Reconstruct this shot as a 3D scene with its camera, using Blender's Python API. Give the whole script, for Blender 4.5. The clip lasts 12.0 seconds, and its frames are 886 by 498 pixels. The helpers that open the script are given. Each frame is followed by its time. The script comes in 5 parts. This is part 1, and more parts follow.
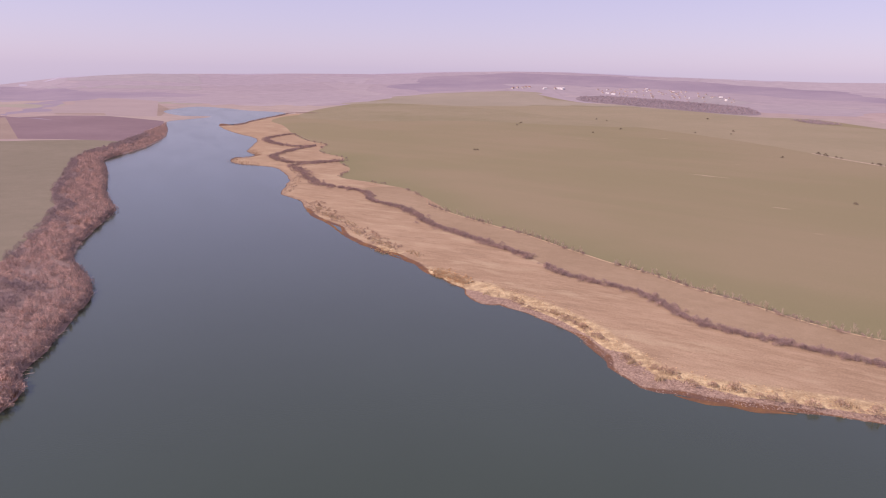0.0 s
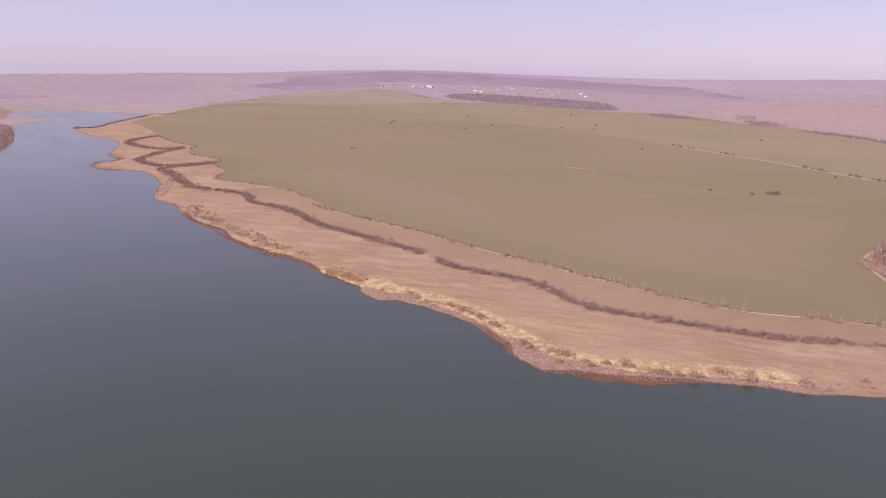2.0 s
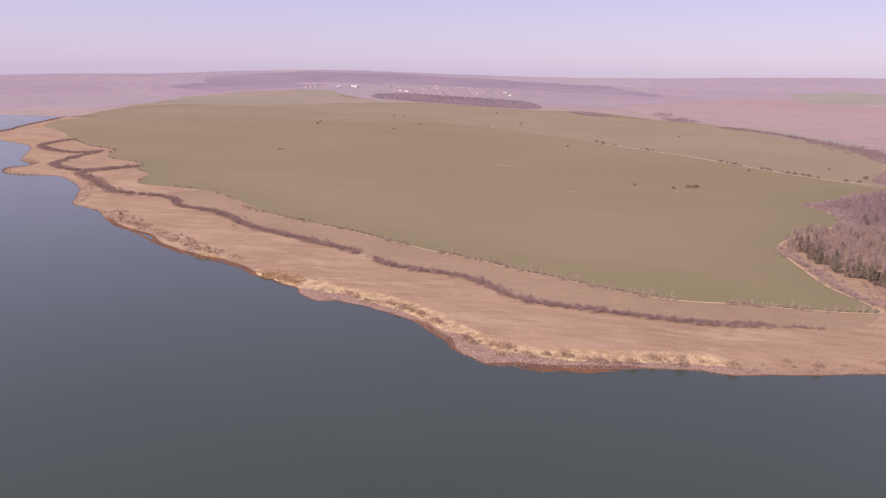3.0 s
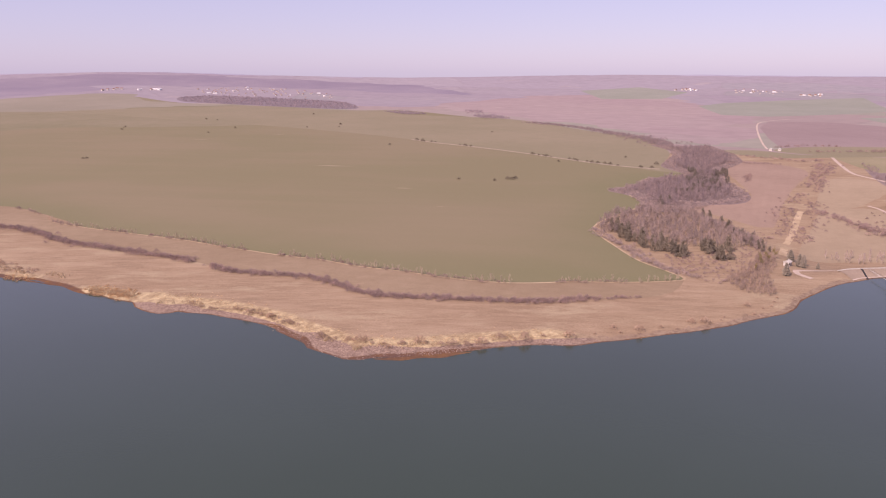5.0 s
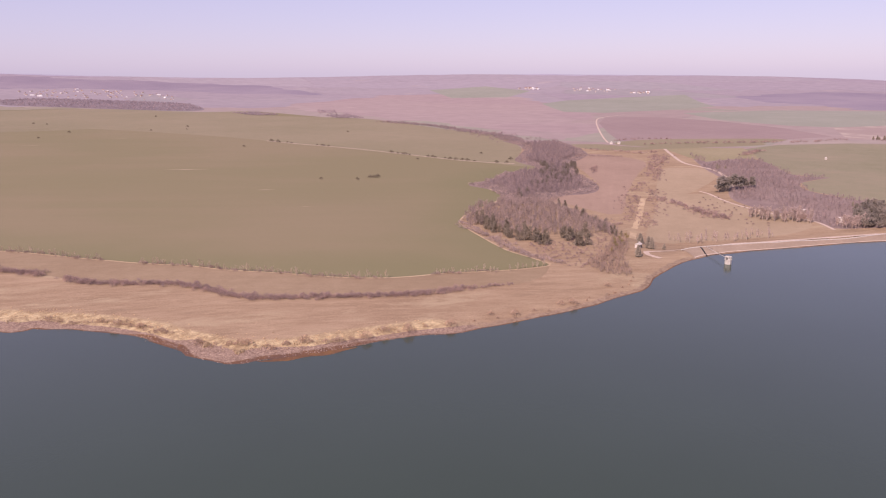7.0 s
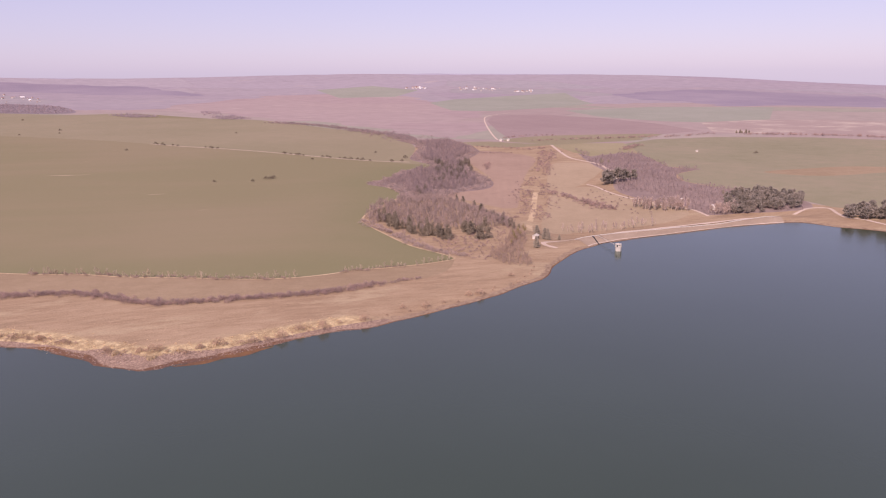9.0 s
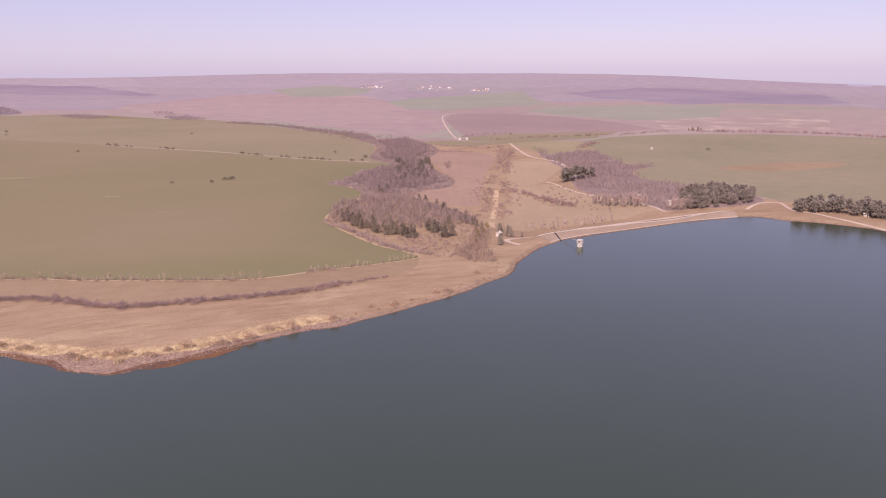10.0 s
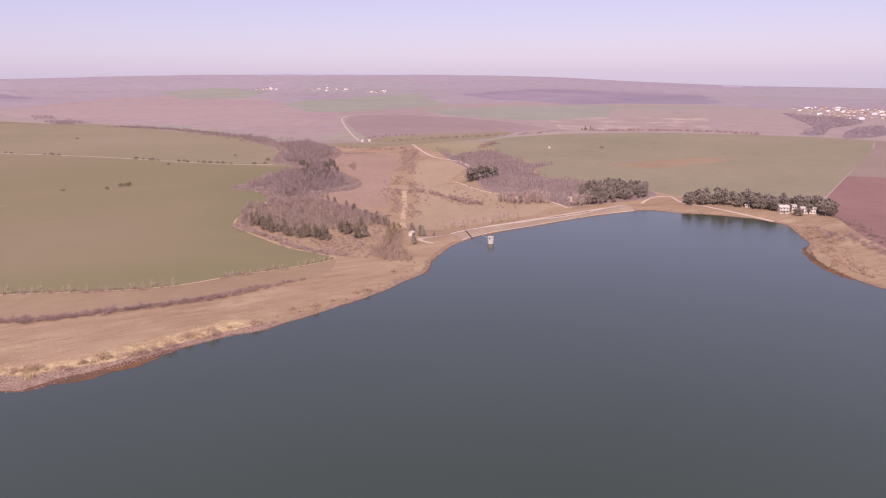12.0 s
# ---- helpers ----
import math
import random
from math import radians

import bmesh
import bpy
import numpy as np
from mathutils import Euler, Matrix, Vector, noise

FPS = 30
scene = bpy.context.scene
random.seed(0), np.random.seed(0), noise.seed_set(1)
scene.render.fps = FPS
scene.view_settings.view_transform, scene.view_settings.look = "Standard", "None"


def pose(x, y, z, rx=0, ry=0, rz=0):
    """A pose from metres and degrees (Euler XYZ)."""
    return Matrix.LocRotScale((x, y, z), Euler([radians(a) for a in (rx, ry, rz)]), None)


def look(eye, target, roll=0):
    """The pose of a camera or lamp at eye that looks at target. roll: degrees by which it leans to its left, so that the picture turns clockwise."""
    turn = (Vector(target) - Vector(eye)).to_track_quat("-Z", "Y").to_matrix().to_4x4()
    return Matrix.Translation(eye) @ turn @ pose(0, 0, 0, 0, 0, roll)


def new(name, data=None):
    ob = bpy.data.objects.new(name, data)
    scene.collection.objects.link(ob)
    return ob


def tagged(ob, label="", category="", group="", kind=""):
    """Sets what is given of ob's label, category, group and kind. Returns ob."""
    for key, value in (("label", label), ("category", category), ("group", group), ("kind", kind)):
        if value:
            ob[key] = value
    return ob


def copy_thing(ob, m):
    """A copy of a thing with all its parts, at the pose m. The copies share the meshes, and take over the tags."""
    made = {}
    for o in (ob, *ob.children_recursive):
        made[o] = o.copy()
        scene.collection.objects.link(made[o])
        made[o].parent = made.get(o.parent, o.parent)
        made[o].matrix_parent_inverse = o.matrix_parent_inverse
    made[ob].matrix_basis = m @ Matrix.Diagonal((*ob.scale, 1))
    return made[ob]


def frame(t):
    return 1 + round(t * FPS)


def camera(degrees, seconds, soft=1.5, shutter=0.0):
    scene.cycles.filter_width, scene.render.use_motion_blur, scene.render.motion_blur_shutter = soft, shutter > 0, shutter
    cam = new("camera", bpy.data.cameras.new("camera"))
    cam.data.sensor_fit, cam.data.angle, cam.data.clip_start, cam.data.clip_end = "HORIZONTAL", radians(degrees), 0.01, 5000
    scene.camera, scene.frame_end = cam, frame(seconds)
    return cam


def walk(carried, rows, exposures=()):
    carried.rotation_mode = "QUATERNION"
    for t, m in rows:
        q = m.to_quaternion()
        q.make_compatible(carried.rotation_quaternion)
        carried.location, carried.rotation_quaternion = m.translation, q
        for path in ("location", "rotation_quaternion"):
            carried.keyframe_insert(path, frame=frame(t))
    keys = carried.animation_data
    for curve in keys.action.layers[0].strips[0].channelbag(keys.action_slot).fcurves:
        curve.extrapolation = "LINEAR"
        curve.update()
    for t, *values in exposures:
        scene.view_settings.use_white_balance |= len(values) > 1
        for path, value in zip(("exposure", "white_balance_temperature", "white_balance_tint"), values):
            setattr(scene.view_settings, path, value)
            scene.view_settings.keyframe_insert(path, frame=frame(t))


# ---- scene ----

# ---- camera and its flight ----
cam = camera(62.72, 12.0, soft=1.1)
FLIGHT = [  # seconds, place, tilt, roll, heading
    (0, 0.00, 0.00, 126.98, 76.16, 0.98, 0.08),
    (0.5, -2.59, -0.51, 126.74, 76.16, 0.94, -1.98),
    (1, -5.48, -0.96, 126.49, 76.17, 0.88, -4.50),
    (1.5, -8.26, -1.52, 126.21, 76.19, 0.86, -7.13),
    (2, -11.00, -2.14, 125.93, 76.21, 0.80, -10.05),
    (2.5, -13.66, -2.74, 125.65, 76.22, 0.72, -12.86),
    (4.5, -28.96, -7.88, 125.79, 76.35, 0.21, -26.34),
    (5, -32.24, -7.36, 125.48, 76.34, 0.06, -30.18),
    (5.5, -35.39, -6.43, 125.13, 76.34, 0.00, -33.62),
    (6, -38.46, -5.51, 124.72, 76.32, -0.03, -36.81),
    (6.5, -41.44, -5.13, 124.32, 76.34, -0.08, -39.34),
    (7, -44.55, -5.09, 123.97, 76.35, -0.09, -41.80),
    (9, -58.43, -5.44, 124.22, 76.29, -0.25, -50.56),
    (9.5, -61.42, -4.73, 124.37, 76.26, -0.28, -52.30),
    (10, -64.30, -3.92, 124.52, 76.20, -0.31, -53.96),
    (10.5, -67.09, -3.06, 124.66, 76.20, -0.31, -55.29),
    (11, -70.04, -2.05, 124.79, 76.21, -0.31, -56.89),
    (11.5, -73.16, -0.92, 124.95, 76.23, -0.32, -59.00),
    (12, -76.32, 0.41, 125.12, 76.27, -0.29, -62.04),
]
EXPOSURE, KELVIN, TINT = 0.22, 6450, 38
walk(cam, [(t, pose(x, y, z, tilt, 0, heading) @ pose(0, 0, 0, 0, 0, roll)) for t, x, y, z, tilt, roll, heading in FLIGHT],
     exposures=[(0, EXPOSURE, KELVIN, TINT), (12, EXPOSURE, KELVIN, TINT)])

# ---- sky and sun ----
SUN_AZIMUTH, SUN_HEIGHT = -105, 42
world = bpy.data.worlds.new("world")
scene.world = world
world.use_nodes = True
wn, wl = world.node_tree.nodes, world.node_tree.links
wn.clear()
sky = wn.new("ShaderNodeTexSky")
sky.sky_type = "NISHITA"
sky.sun_disc = False
sky.sun_elevation, sky.sun_rotation = radians(SUN_HEIGHT), radians(SUN_AZIMUTH)
sky.altitude, sky.air_density, sky.dust_density, sky.ozone_density = 200, 1.0, 0.6, 1.0
back = wn.new("ShaderNodeBackground")
back.inputs["Strength"].default_value = 0.0965
wout = wn.new("ShaderNodeOutputWorld")
veil = wn.new("ShaderNodeMix")  # thin high haze
veil.data_type = "RGBA"
veil.inputs["Factor"].default_value = 0.6
veil.inputs["B"].default_value = (5.2, 5.15, 6.75, 1)
wl.new(sky.outputs[0], veil.inputs["A"])
wl.new(veil.outputs["Result"], back.inputs["Color"])
wl.new(back.outputs[0], wout.inputs["Surface"])
sun = new("sun", bpy.data.lights.new("sun", "SUN"))
sun.data.energy, sun.data.angle, sun.data.color = 3.85, radians(0.6), (1.0, 0.895, 0.765)
a, e = radians(SUN_AZIMUTH), radians(SUN_HEIGHT)
sun.matrix_world = look((0, 0, 400), (-math.sin(a) * math.cos(e), -math.cos(a) * math.cos(e), 400 - math.sin(e)))


# ---- materials ----
def nodes_of(name, rough=0.9, metal=0.0, spec=0.3):
    m = bpy.data.materials.new(name)
    m.use_nodes = True
    nt = m.node_tree
    b = nt.nodes["Principled BSDF"]
    b.inputs["Roughness"].default_value, b.inputs["Metallic"].default_value = rough, metal
    b.inputs["Specular IOR Level"].default_value = spec
    return m, nt, b


def coords(nt, stretch=(1, 1, 1), turn=0):
    tc, mp = nt.nodes.new("ShaderNodeTexCoord"), nt.nodes.new("ShaderNodeMapping")
    mp.vector_type = "TEXTURE"
    mp.inputs["Scale"].default_value = [1 / k for k in stretch]
    mp.inputs["Rotation"].default_value = (0, 0, radians(turn))
    nt.links.new(tc.outputs["Object"], mp.inputs["Vector"])
    return mp.outputs[0]


def grain(nt, vec, scale, detail=4, rough=0.6):
    n = nt.nodes.new("ShaderNodeTexNoise")
    n.inputs["Scale"].default_value, n.inputs["Detail"].default_value, n.inputs["Roughness"].default_value = scale, detail, rough
    nt.links.new(vec, n.inputs["Vector"])
    return n.outputs["Fac"]


def ramp(nt, fac, stops):
    r = nt.nodes.new("ShaderNodeValToRGB")
    while len(r.color_ramp.elements) < len(stops):
        r.color_ramp.elements.new(0.5)
    for el, (p, c) in zip(r.color_ramp.elements, stops):
        el.position, el.color = p, (*c, 1)
    nt.links.new(fac, r.inputs[0])
    return r.outputs[0]


def mixed(nt, fac, one, two, mode="MIX"):
    m = nt.nodes.new("ShaderNodeMix")
    m.data_type, m.blend_type = "RGBA", mode
    for socket, value in ((m.inputs["Factor"], fac), (m.inputs["A"], one), (m.inputs["B"], two)):
        if isinstance(value, (int, float)):
            socket.default_value = value
        elif isinstance(value, tuple):
            socket.default_value = (*value, 1)
        else:
            nt.links.new(value, socket)
    return m.outputs["Result"]


def sums(nt, op, one, two):
    m = nt.nodes.new("ShaderNodeMath")
    m.operation = op
    for socket, value in ((m.inputs[0], one), (m.inputs[1], two)):
        if isinstance(value, (int, float)):
            socket.default_value = value
        else:
            nt.links.new(value, socket)
    return m.outputs[0]


def bumped(nt, b, height, strength=0.5, distance=0.3):
    n = nt.nodes.new("ShaderNodeBump")
    n.inputs["Strength"].default_value, n.inputs["Distance"].default_value = strength, distance
    nt.links.new(height, n.inputs["Height"])
    nt.links.new(n.outputs[0], b.inputs["Normal"])


def soil(name, low, mid, high, broad=0.006, small=0.15, rows=0, turn=0, relief_m=0.15, ridge=0.5):
    """Open ground: broad patches, small patches, grain and, where worked, rows."""
    m, nt, b = nodes_of(name, 0.95, 0, 0.1)
    v = coords(nt)
    wide, near, fine = grain(nt, v, broad, 5, 0.55), grain(nt, v, small, 5, 0.65), grain(nt, v, 1.7, 3, 0.7)
    f = sums(nt, "ADD", sums(nt, "MULTIPLY", wide, 0.6), sums(nt, "MULTIPLY", near, 0.4))
    c = ramp(nt, f, [(0.36, low), (0.5, mid), (0.64, high)])
    if rows:
        rv = coords(nt, (0.02, 1, 1), turn)
        streak = grain(nt, rv, rows, 3, 0.6)
        c = mixed(nt, sums(nt, "MULTIPLY", streak, ridge), c, tuple(0.72 * k for k in mid))
    c = mixed(nt, 0.35, c, ramp(nt, fine, [(0.3, (0.55, 0.55, 0.55)), (0.7, (1.25, 1.22, 1.2))]), "MULTIPLY")
    nt.links.new(c, b.inputs["Base Color"])
    bumped(nt, b, sums(nt, "ADD", near, sums(nt, "MULTIPLY", fine, 0.4)), 0.5, relief_m)
    return m


def attribute(nt, name):
    a = nt.nodes.new("ShaderNodeAttribute")
    a.attribute_name = name
    return a.outputs["Fac"]


def step_up(nt, value, start, end):
    """0 below start, 1 above end; each a number or a socket."""
    r = nt.nodes.new("ShaderNodeMapRange")
    r.interpolation_type = "SMOOTHSTEP"
    for socket, v in ((r.inputs["Value"], value), (r.inputs["From Min"], start), (r.inputs["From Max"], end)):
        if isinstance(v, (int, float)):
            socket.default_value = v
        else:
            nt.links.new(v, socket)
    return r.outputs["Result"]


def meadow_material():
    """Dry grass that turns to reed straw, stones and rusty wet mud towards the water, where the shore has them."""
    m, nt, b = nodes_of("dry_meadow", 0.95, 0, 0.1)
    v = coords(nt)
    wide, near, fine = grain(nt, v, 0.012, 5, 0.6), grain(nt, v, 0.11, 5, 0.7), grain(nt, v, 1.4, 3, 0.7)
    streak = grain(nt, coords(nt, (0.2, 1, 1), -32), 0.2, 6, 0.78)
    f = sums(nt, "ADD", sums(nt, "MULTIPLY", wide, 0.35), sums(nt, "MULTIPLY", streak, 0.65))
    grass = ramp(nt, f, [(0.32, (0.266, 0.182, 0.11)), (0.48, (0.336, 0.238, 0.146)), (0.64, (0.418, 0.308, 0.194))])
    patch = grain(nt, coords(nt, (0.35, 1, 1), -30), 0.04, 6, 0.7)
    grass = mixed(nt, step_up(nt, patch, 0.52, 0.66), grass, (0.41, 0.315, 0.195))
    grass = mixed(nt, sums(nt, "MULTIPLY", step_up(nt, patch, 0.46, 0.34), 0.75), grass, (0.275, 0.195, 0.12))
    d, stony, strawy, rusty = (attribute(nt, k) for k in ("shore", "stony", "strawy", "rusty"))
    torn = sums(nt, "ADD", d, sums(nt, "MULTIPLY", sums(nt, "SUBTRACT", near, 0.5), 9))
    stone = ramp(nt, grain(nt, v, 0.75, 6, 0.8), [(0.34, (0.16, 0.106, 0.078)), (0.5, (0.285, 0.20, 0.145)), (0.62, (0.43, 0.32, 0.235))])
    straw = ramp(nt, grain(nt, v, 0.22, 6, 0.75), [(0.34, (0.30, 0.21, 0.115)), (0.5, (0.46, 0.35, 0.195)), (0.64, (0.66, 0.53, 0.30))])
    mud = ramp(nt, grain(nt, v, 0.05, 5, 0.7), [(0.42, (0.135, 0.08, 0.058)), (0.56, (0.175, 0.092, 0.05)), (0.68, (0.27, 0.14, 0.042))])
    bank = ramp(nt, grain(nt, v, 0.3, 5, 0.7), [(0.35, (0.215, 0.145, 0.095)), (0.6, (0.34, 0.25, 0.165))])
    reach = sums(nt, "ADD", 5.0, sums(nt, "MULTIPLY", strawy, 22.0))
    c = mixed(nt, step_up(nt, torn, sums(nt, "MULTIPLY", reach, 0.7), reach), mixed(nt, strawy, bank, straw), grass)
    reach = sums(nt, "MULTIPLY", stony, 17.0)
    c = mixed(nt, step_up(nt, torn, sums(nt, "SUBTRACT", reach, 2.0), reach), stone, c)
    reach = sums(nt, "ADD", 0.9, sums(nt, "MULTIPLY", rusty, 4.2))
    c = mixed(nt, step_up(nt, sums(nt, "ADD", d, sums(nt, "MULTIPLY", sums(nt, "SUBTRACT", near, 0.5), 3)), sums(nt, "MULTIPLY", reach, 0.6), reach), mud, c)
    c = mixed(nt, 0.45, c, ramp(nt, fine, [(0.3, (0.5, 0.5, 0.5)), (0.7, (1.3, 1.28, 1.25))]), "MULTIPLY")
    nt.links.new(c, b.inputs["Base Color"])
    bumped(nt, b, sums(nt, "ADD", near, fine), 0.6, 0.25)
    return m


def wheat_material(name, thin, green, lush, turn):
    """Winter wheat: broad swathes of thin and green growth, drill rows, bare dashes, and lusher plants along the field's edge."""
    m, nt, b = nodes_of(name, 0.95, 0, 0.1)
    v = coords(nt)
    swathe = sums(nt, "ADD", sums(nt, "MULTIPLY", grain(nt, v, 0.0022, 4, 0.5), 0.75), sums(nt, "MULTIPLY", grain(nt, coords(nt, (0.15, 1, 1), turn), 0.02, 5, 0.65), 0.25))
    c = mixed(nt, step_up(nt, swathe, 0.40, 0.60), green, thin)
    c = mixed(nt, sums(nt, "MULTIPLY", step_up(nt, sums(nt, "ADD", attribute(nt, "edge"), sums(nt, "MULTIPLY", grain(nt, v, 0.01, 4), 90)), 130, 30), 0.6), c, lush)
    rows = grain(nt, coords(nt, (0.02, 1, 1), turn), 0.12, 3, 0.6)
    c = mixed(nt, sums(nt, "MULTIPLY", rows, 0.14), c, tuple(0.75 * k for k in green))
    dash = grain(nt, coords(nt, (0.16, 1, 1), turn + 8), 0.085, 3, 0.5)
    c = mixed(nt, sums(nt, "MULTIPLY", step_up(nt, dash, 0.735, 0.77), 0.7), c, (0.44, 0.35, 0.235))
    fine = grain(nt, v, 1.7, 3, 0.7)
    c = mixed(nt, 0.3, c, ramp(nt, fine, [(0.3, (0.6, 0.6, 0.6)), (0.7, (1.22, 1.2, 1.18))]), "MULTIPLY")
    nt.links.new(c, b.inputs["Base Color"])
    bumped(nt, b, fine, 0.4, 0.12)
    return m


def patchwork_material(name, tints, rest, cell_size):
    """Distant farmland: parcels of ploughed soil, winter crop and fallow."""
    m, nt, b = nodes_of(name, 0.95, 0, 0.1)
    v = coords(nt, (1, 0.55, 1), 25)
    cell = nt.nodes.new("ShaderNodeTexVoronoi")
    cell.inputs["Scale"].default_value = cell_size
    nt.links.new(v, cell.inputs["Vector"])
    split = nt.nodes.new("ShaderNodeSeparateColor")
    nt.links.new(cell.outputs["Color"], split.inputs[0])
    parcel = ramp(nt, split.outputs[0], list(zip((0.0, 0.22, 0.4, 0.55, 0.75, 0.9), tints)))
    parcel.node.color_ramp.interpolation = "CONSTANT"
    wide = grain(nt, coords(nt), 0.0018, 5, 0.6)
    c = mixed(nt, sums(nt, "ADD", sums(nt, "MULTIPLY", wide, 0.5), 0.25), parcel, rest)
    bare = ramp(nt, grain(nt, coords(nt, (1, 1, 1), 0), 0.0045, 6, 0.65), [(0.62, (0, 0, 0)), (0.70, (0.4, 0.4, 0.4))])
    c = mixed(nt, bare, c, (0.44, 0.36, 0.30))
    small = grain(nt, coords(nt), 0.02, 5, 0.7)
    c = mixed(nt, 0.4, c, ramp(nt, small, [(0.3, (0.7, 0.7, 0.72)), (0.7, (1.2, 1.18, 1.15))]), "MULTIPLY")
    hedge = nt.nodes.new("ShaderNodeTexVoronoi")
    hedge.feature = "DISTANCE_TO_EDGE"
    hedge.inputs["Scale"].default_value = cell_size
    nt.links.new(v, hedge.inputs["Vector"])
    line = ramp(nt, sums(nt, "ADD", hedge.outputs["Distance"], sums(nt, "MULTIPLY", small, 0.03)), [(0.018, (1, 1, 1)), (0.03, (0, 0, 0))])
    c = mixed(nt, sums(nt, "MULTIPLY", line, 0.12), c, (0.22, 0.17, 0.16))
    nt.links.new(c, b.inputs["Base Color"])
    bumped(nt, b, small, 0.4, 1.5)
    return m


def plain(name, colour, rough=0.8, metal=0.0, scale=3.0, spread=0.25, spec=0.3, by="none"):
    """A plain surface with grain; by: vary with each object or each loose piece."""
    m, nt, b = nodes_of(name, rough, metal, spec)
    fine = grain(nt, coords(nt), scale, 5, 0.65)
    c = ramp(nt, fine, [(0.3, tuple(k * (1 - spread) for k in colour)), (0.7, tuple(min(1, k * (1 + spread)) for k in colour))])
    if by != "none":
        info = nt.nodes.new("ShaderNodeObjectInfo" if by == "object" else "ShaderNodeNewGeometry")
        rand = info.outputs["Random" if by == "object" else "Random Per Island"]
        c = mixed(nt, 0.75, c, ramp(nt, rand, [(0.0, (0.84, 0.85, 0.87)), (0.5, (1, 1, 1)), (1.0, (1.14, 1.11, 1.08))]), "MULTIPLY")
    if by == "island":
        tone = nt.nodes.new("ShaderNodeAttribute")
        tone.attribute_name = "tone"
        c = mixed(nt, 0.8, c, ramp(nt, tone.outputs["Fac"], [(0.0, (0.74, 0.74, 0.78)), (0.45, (0.97, 0.96, 0.96)), (1.0, (1.25, 1.18, 1.12))]), "MULTIPLY")
    nt.links.new(c, b.inputs["Base Color"])
    return m


def water_material():
    m, nt, b = nodes_of("lake_water", 0.07, 0, 0.5)
    b.inputs["IOR"].default_value = 1.53
    b.inputs["Specular Tint"].default_value = (0.27, 0.785, 1.0, 1)
    wide = grain(nt, coords(nt), 0.006, 4, 0.55)
    c = ramp(nt, wide, [(0.35, (0.038, 0.0495, 0.0255)), (0.65, (0.042, 0.0555, 0.0305))])
    nt.links.new(c, b.inputs["Base Color"])
    rip = sums(nt, "ADD", grain(nt, coords(nt, (1, 2.2, 1), 30), 0.5, 4, 0.65), sums(nt, "MULTIPLY", grain(nt, coords(nt), 0.08, 3), 0.5))
    bumped(nt, b, rip, 0.28, 0.10)
    r = ramp(nt, grain(nt, coords(nt, (1, 0.2, 1), 20), 0.02, 5), [(0.4, (0.145, 0.145, 0.145)), (0.65, (0.175, 0.175, 0.175))])
    nt.links.new(r, b.inputs["Roughness"])
    return m


M_FAR = patchwork_material("far_farmland", [(0.35, 0.265, 0.235), (0.37, 0.305, 0.25), (0.275, 0.285, 0.20), (0.34, 0.28, 0.235), (0.32, 0.235, 0.21), (0.40, 0.345, 0.275)], (0.33, 0.275, 0.235), 0.0026)
# mauve, paler copies of the farmland: distance haze painted into the tints
M_HAZED_UPLAND = patchwork_material("hazed_upland", [(0.31, 0.26, 0.27), (0.335, 0.288, 0.29), (0.295, 0.28, 0.255), (0.325, 0.28, 0.28), (0.30, 0.245, 0.26), (0.36, 0.315, 0.305)], (0.318, 0.272, 0.278), 0.0019)
M_HAZED_FAR_HILLS = patchwork_material("hazed_far_hills", [(0.318, 0.27, 0.285), (0.342, 0.298, 0.305), (0.308, 0.29, 0.277), (0.333, 0.29, 0.298), (0.31, 0.258, 0.28), (0.362, 0.32, 0.318)], (0.328, 0.284, 0.297), 0.0017)
M_BED = soil("lake_bed", (0.10, 0.06, 0.04), (0.13, 0.08, 0.05), (0.16, 0.10, 0.06))
M_MEADOW = meadow_material()
M_TILLED = soil("stubble_strip", (0.285, 0.208, 0.125), (0.325, 0.241, 0.147), (0.375, 0.281, 0.177), 0.01, 0.12, rows=0.25, turn=-42)
M_GREEN = wheat_material("winter_wheat", (0.258, 0.213, 0.125), (0.232, 0.202, 0.110), (0.188, 0.184, 0.089), -40)
M_GREEN_FAR = soil("thin_wheat", (0.25, 0.219, 0.13), (0.272, 0.233, 0.142), (0.298, 0.25, 0.158), 0.004, 0.05, rows=0.1, turn=-40, ridge=0.12)
M_PLOUGH = soil("ploughed_soil", (0.325, 0.227, 0.162), (0.37, 0.262, 0.188), (0.415, 0.295, 0.212), 0.01, 0.1, rows=0.3, turn=35)
M_FLOOR = soil("woodland_floor", (0.20, 0.145, 0.125), (0.25, 0.182, 0.155), (0.31, 0.23, 0.19), 0.03, 0.3)
# two paler copies of the wheat, with haze by distance in the base colour
M_GREEN_HAZED = soil("hazed_wheat", (0.219, 0.195, 0.109), (0.246, 0.214, 0.127), (0.274, 0.232, 0.145), 0.003, 0.03)
M_GREEN_HAZED_FAR = soil("hazed_far_wheat", (0.262, 0.235, 0.165), (0.285, 0.252, 0.182), (0.31, 0.272, 0.20), 0.002, 0.01)
M_GREEN_EAST = soil("east_wheat", (0.235, 0.218, 0.13), (0.265, 0.239, 0.15), (0.305, 0.256, 0.17), 0.004, 0.05, rows=0.1, turn=-70, ridge=0.12)
M_RED = soil("red_ploughed_soil", (0.25, 0.148, 0.125), (0.285, 0.172, 0.145), (0.32, 0.195, 0.165), 0.008, 0.1, rows=0.3, turn=80)
M_TAN = soil("fallow", (0.25, 0.195, 0.15), (0.28, 0.22, 0.17), (0.31, 0.245, 0.19))
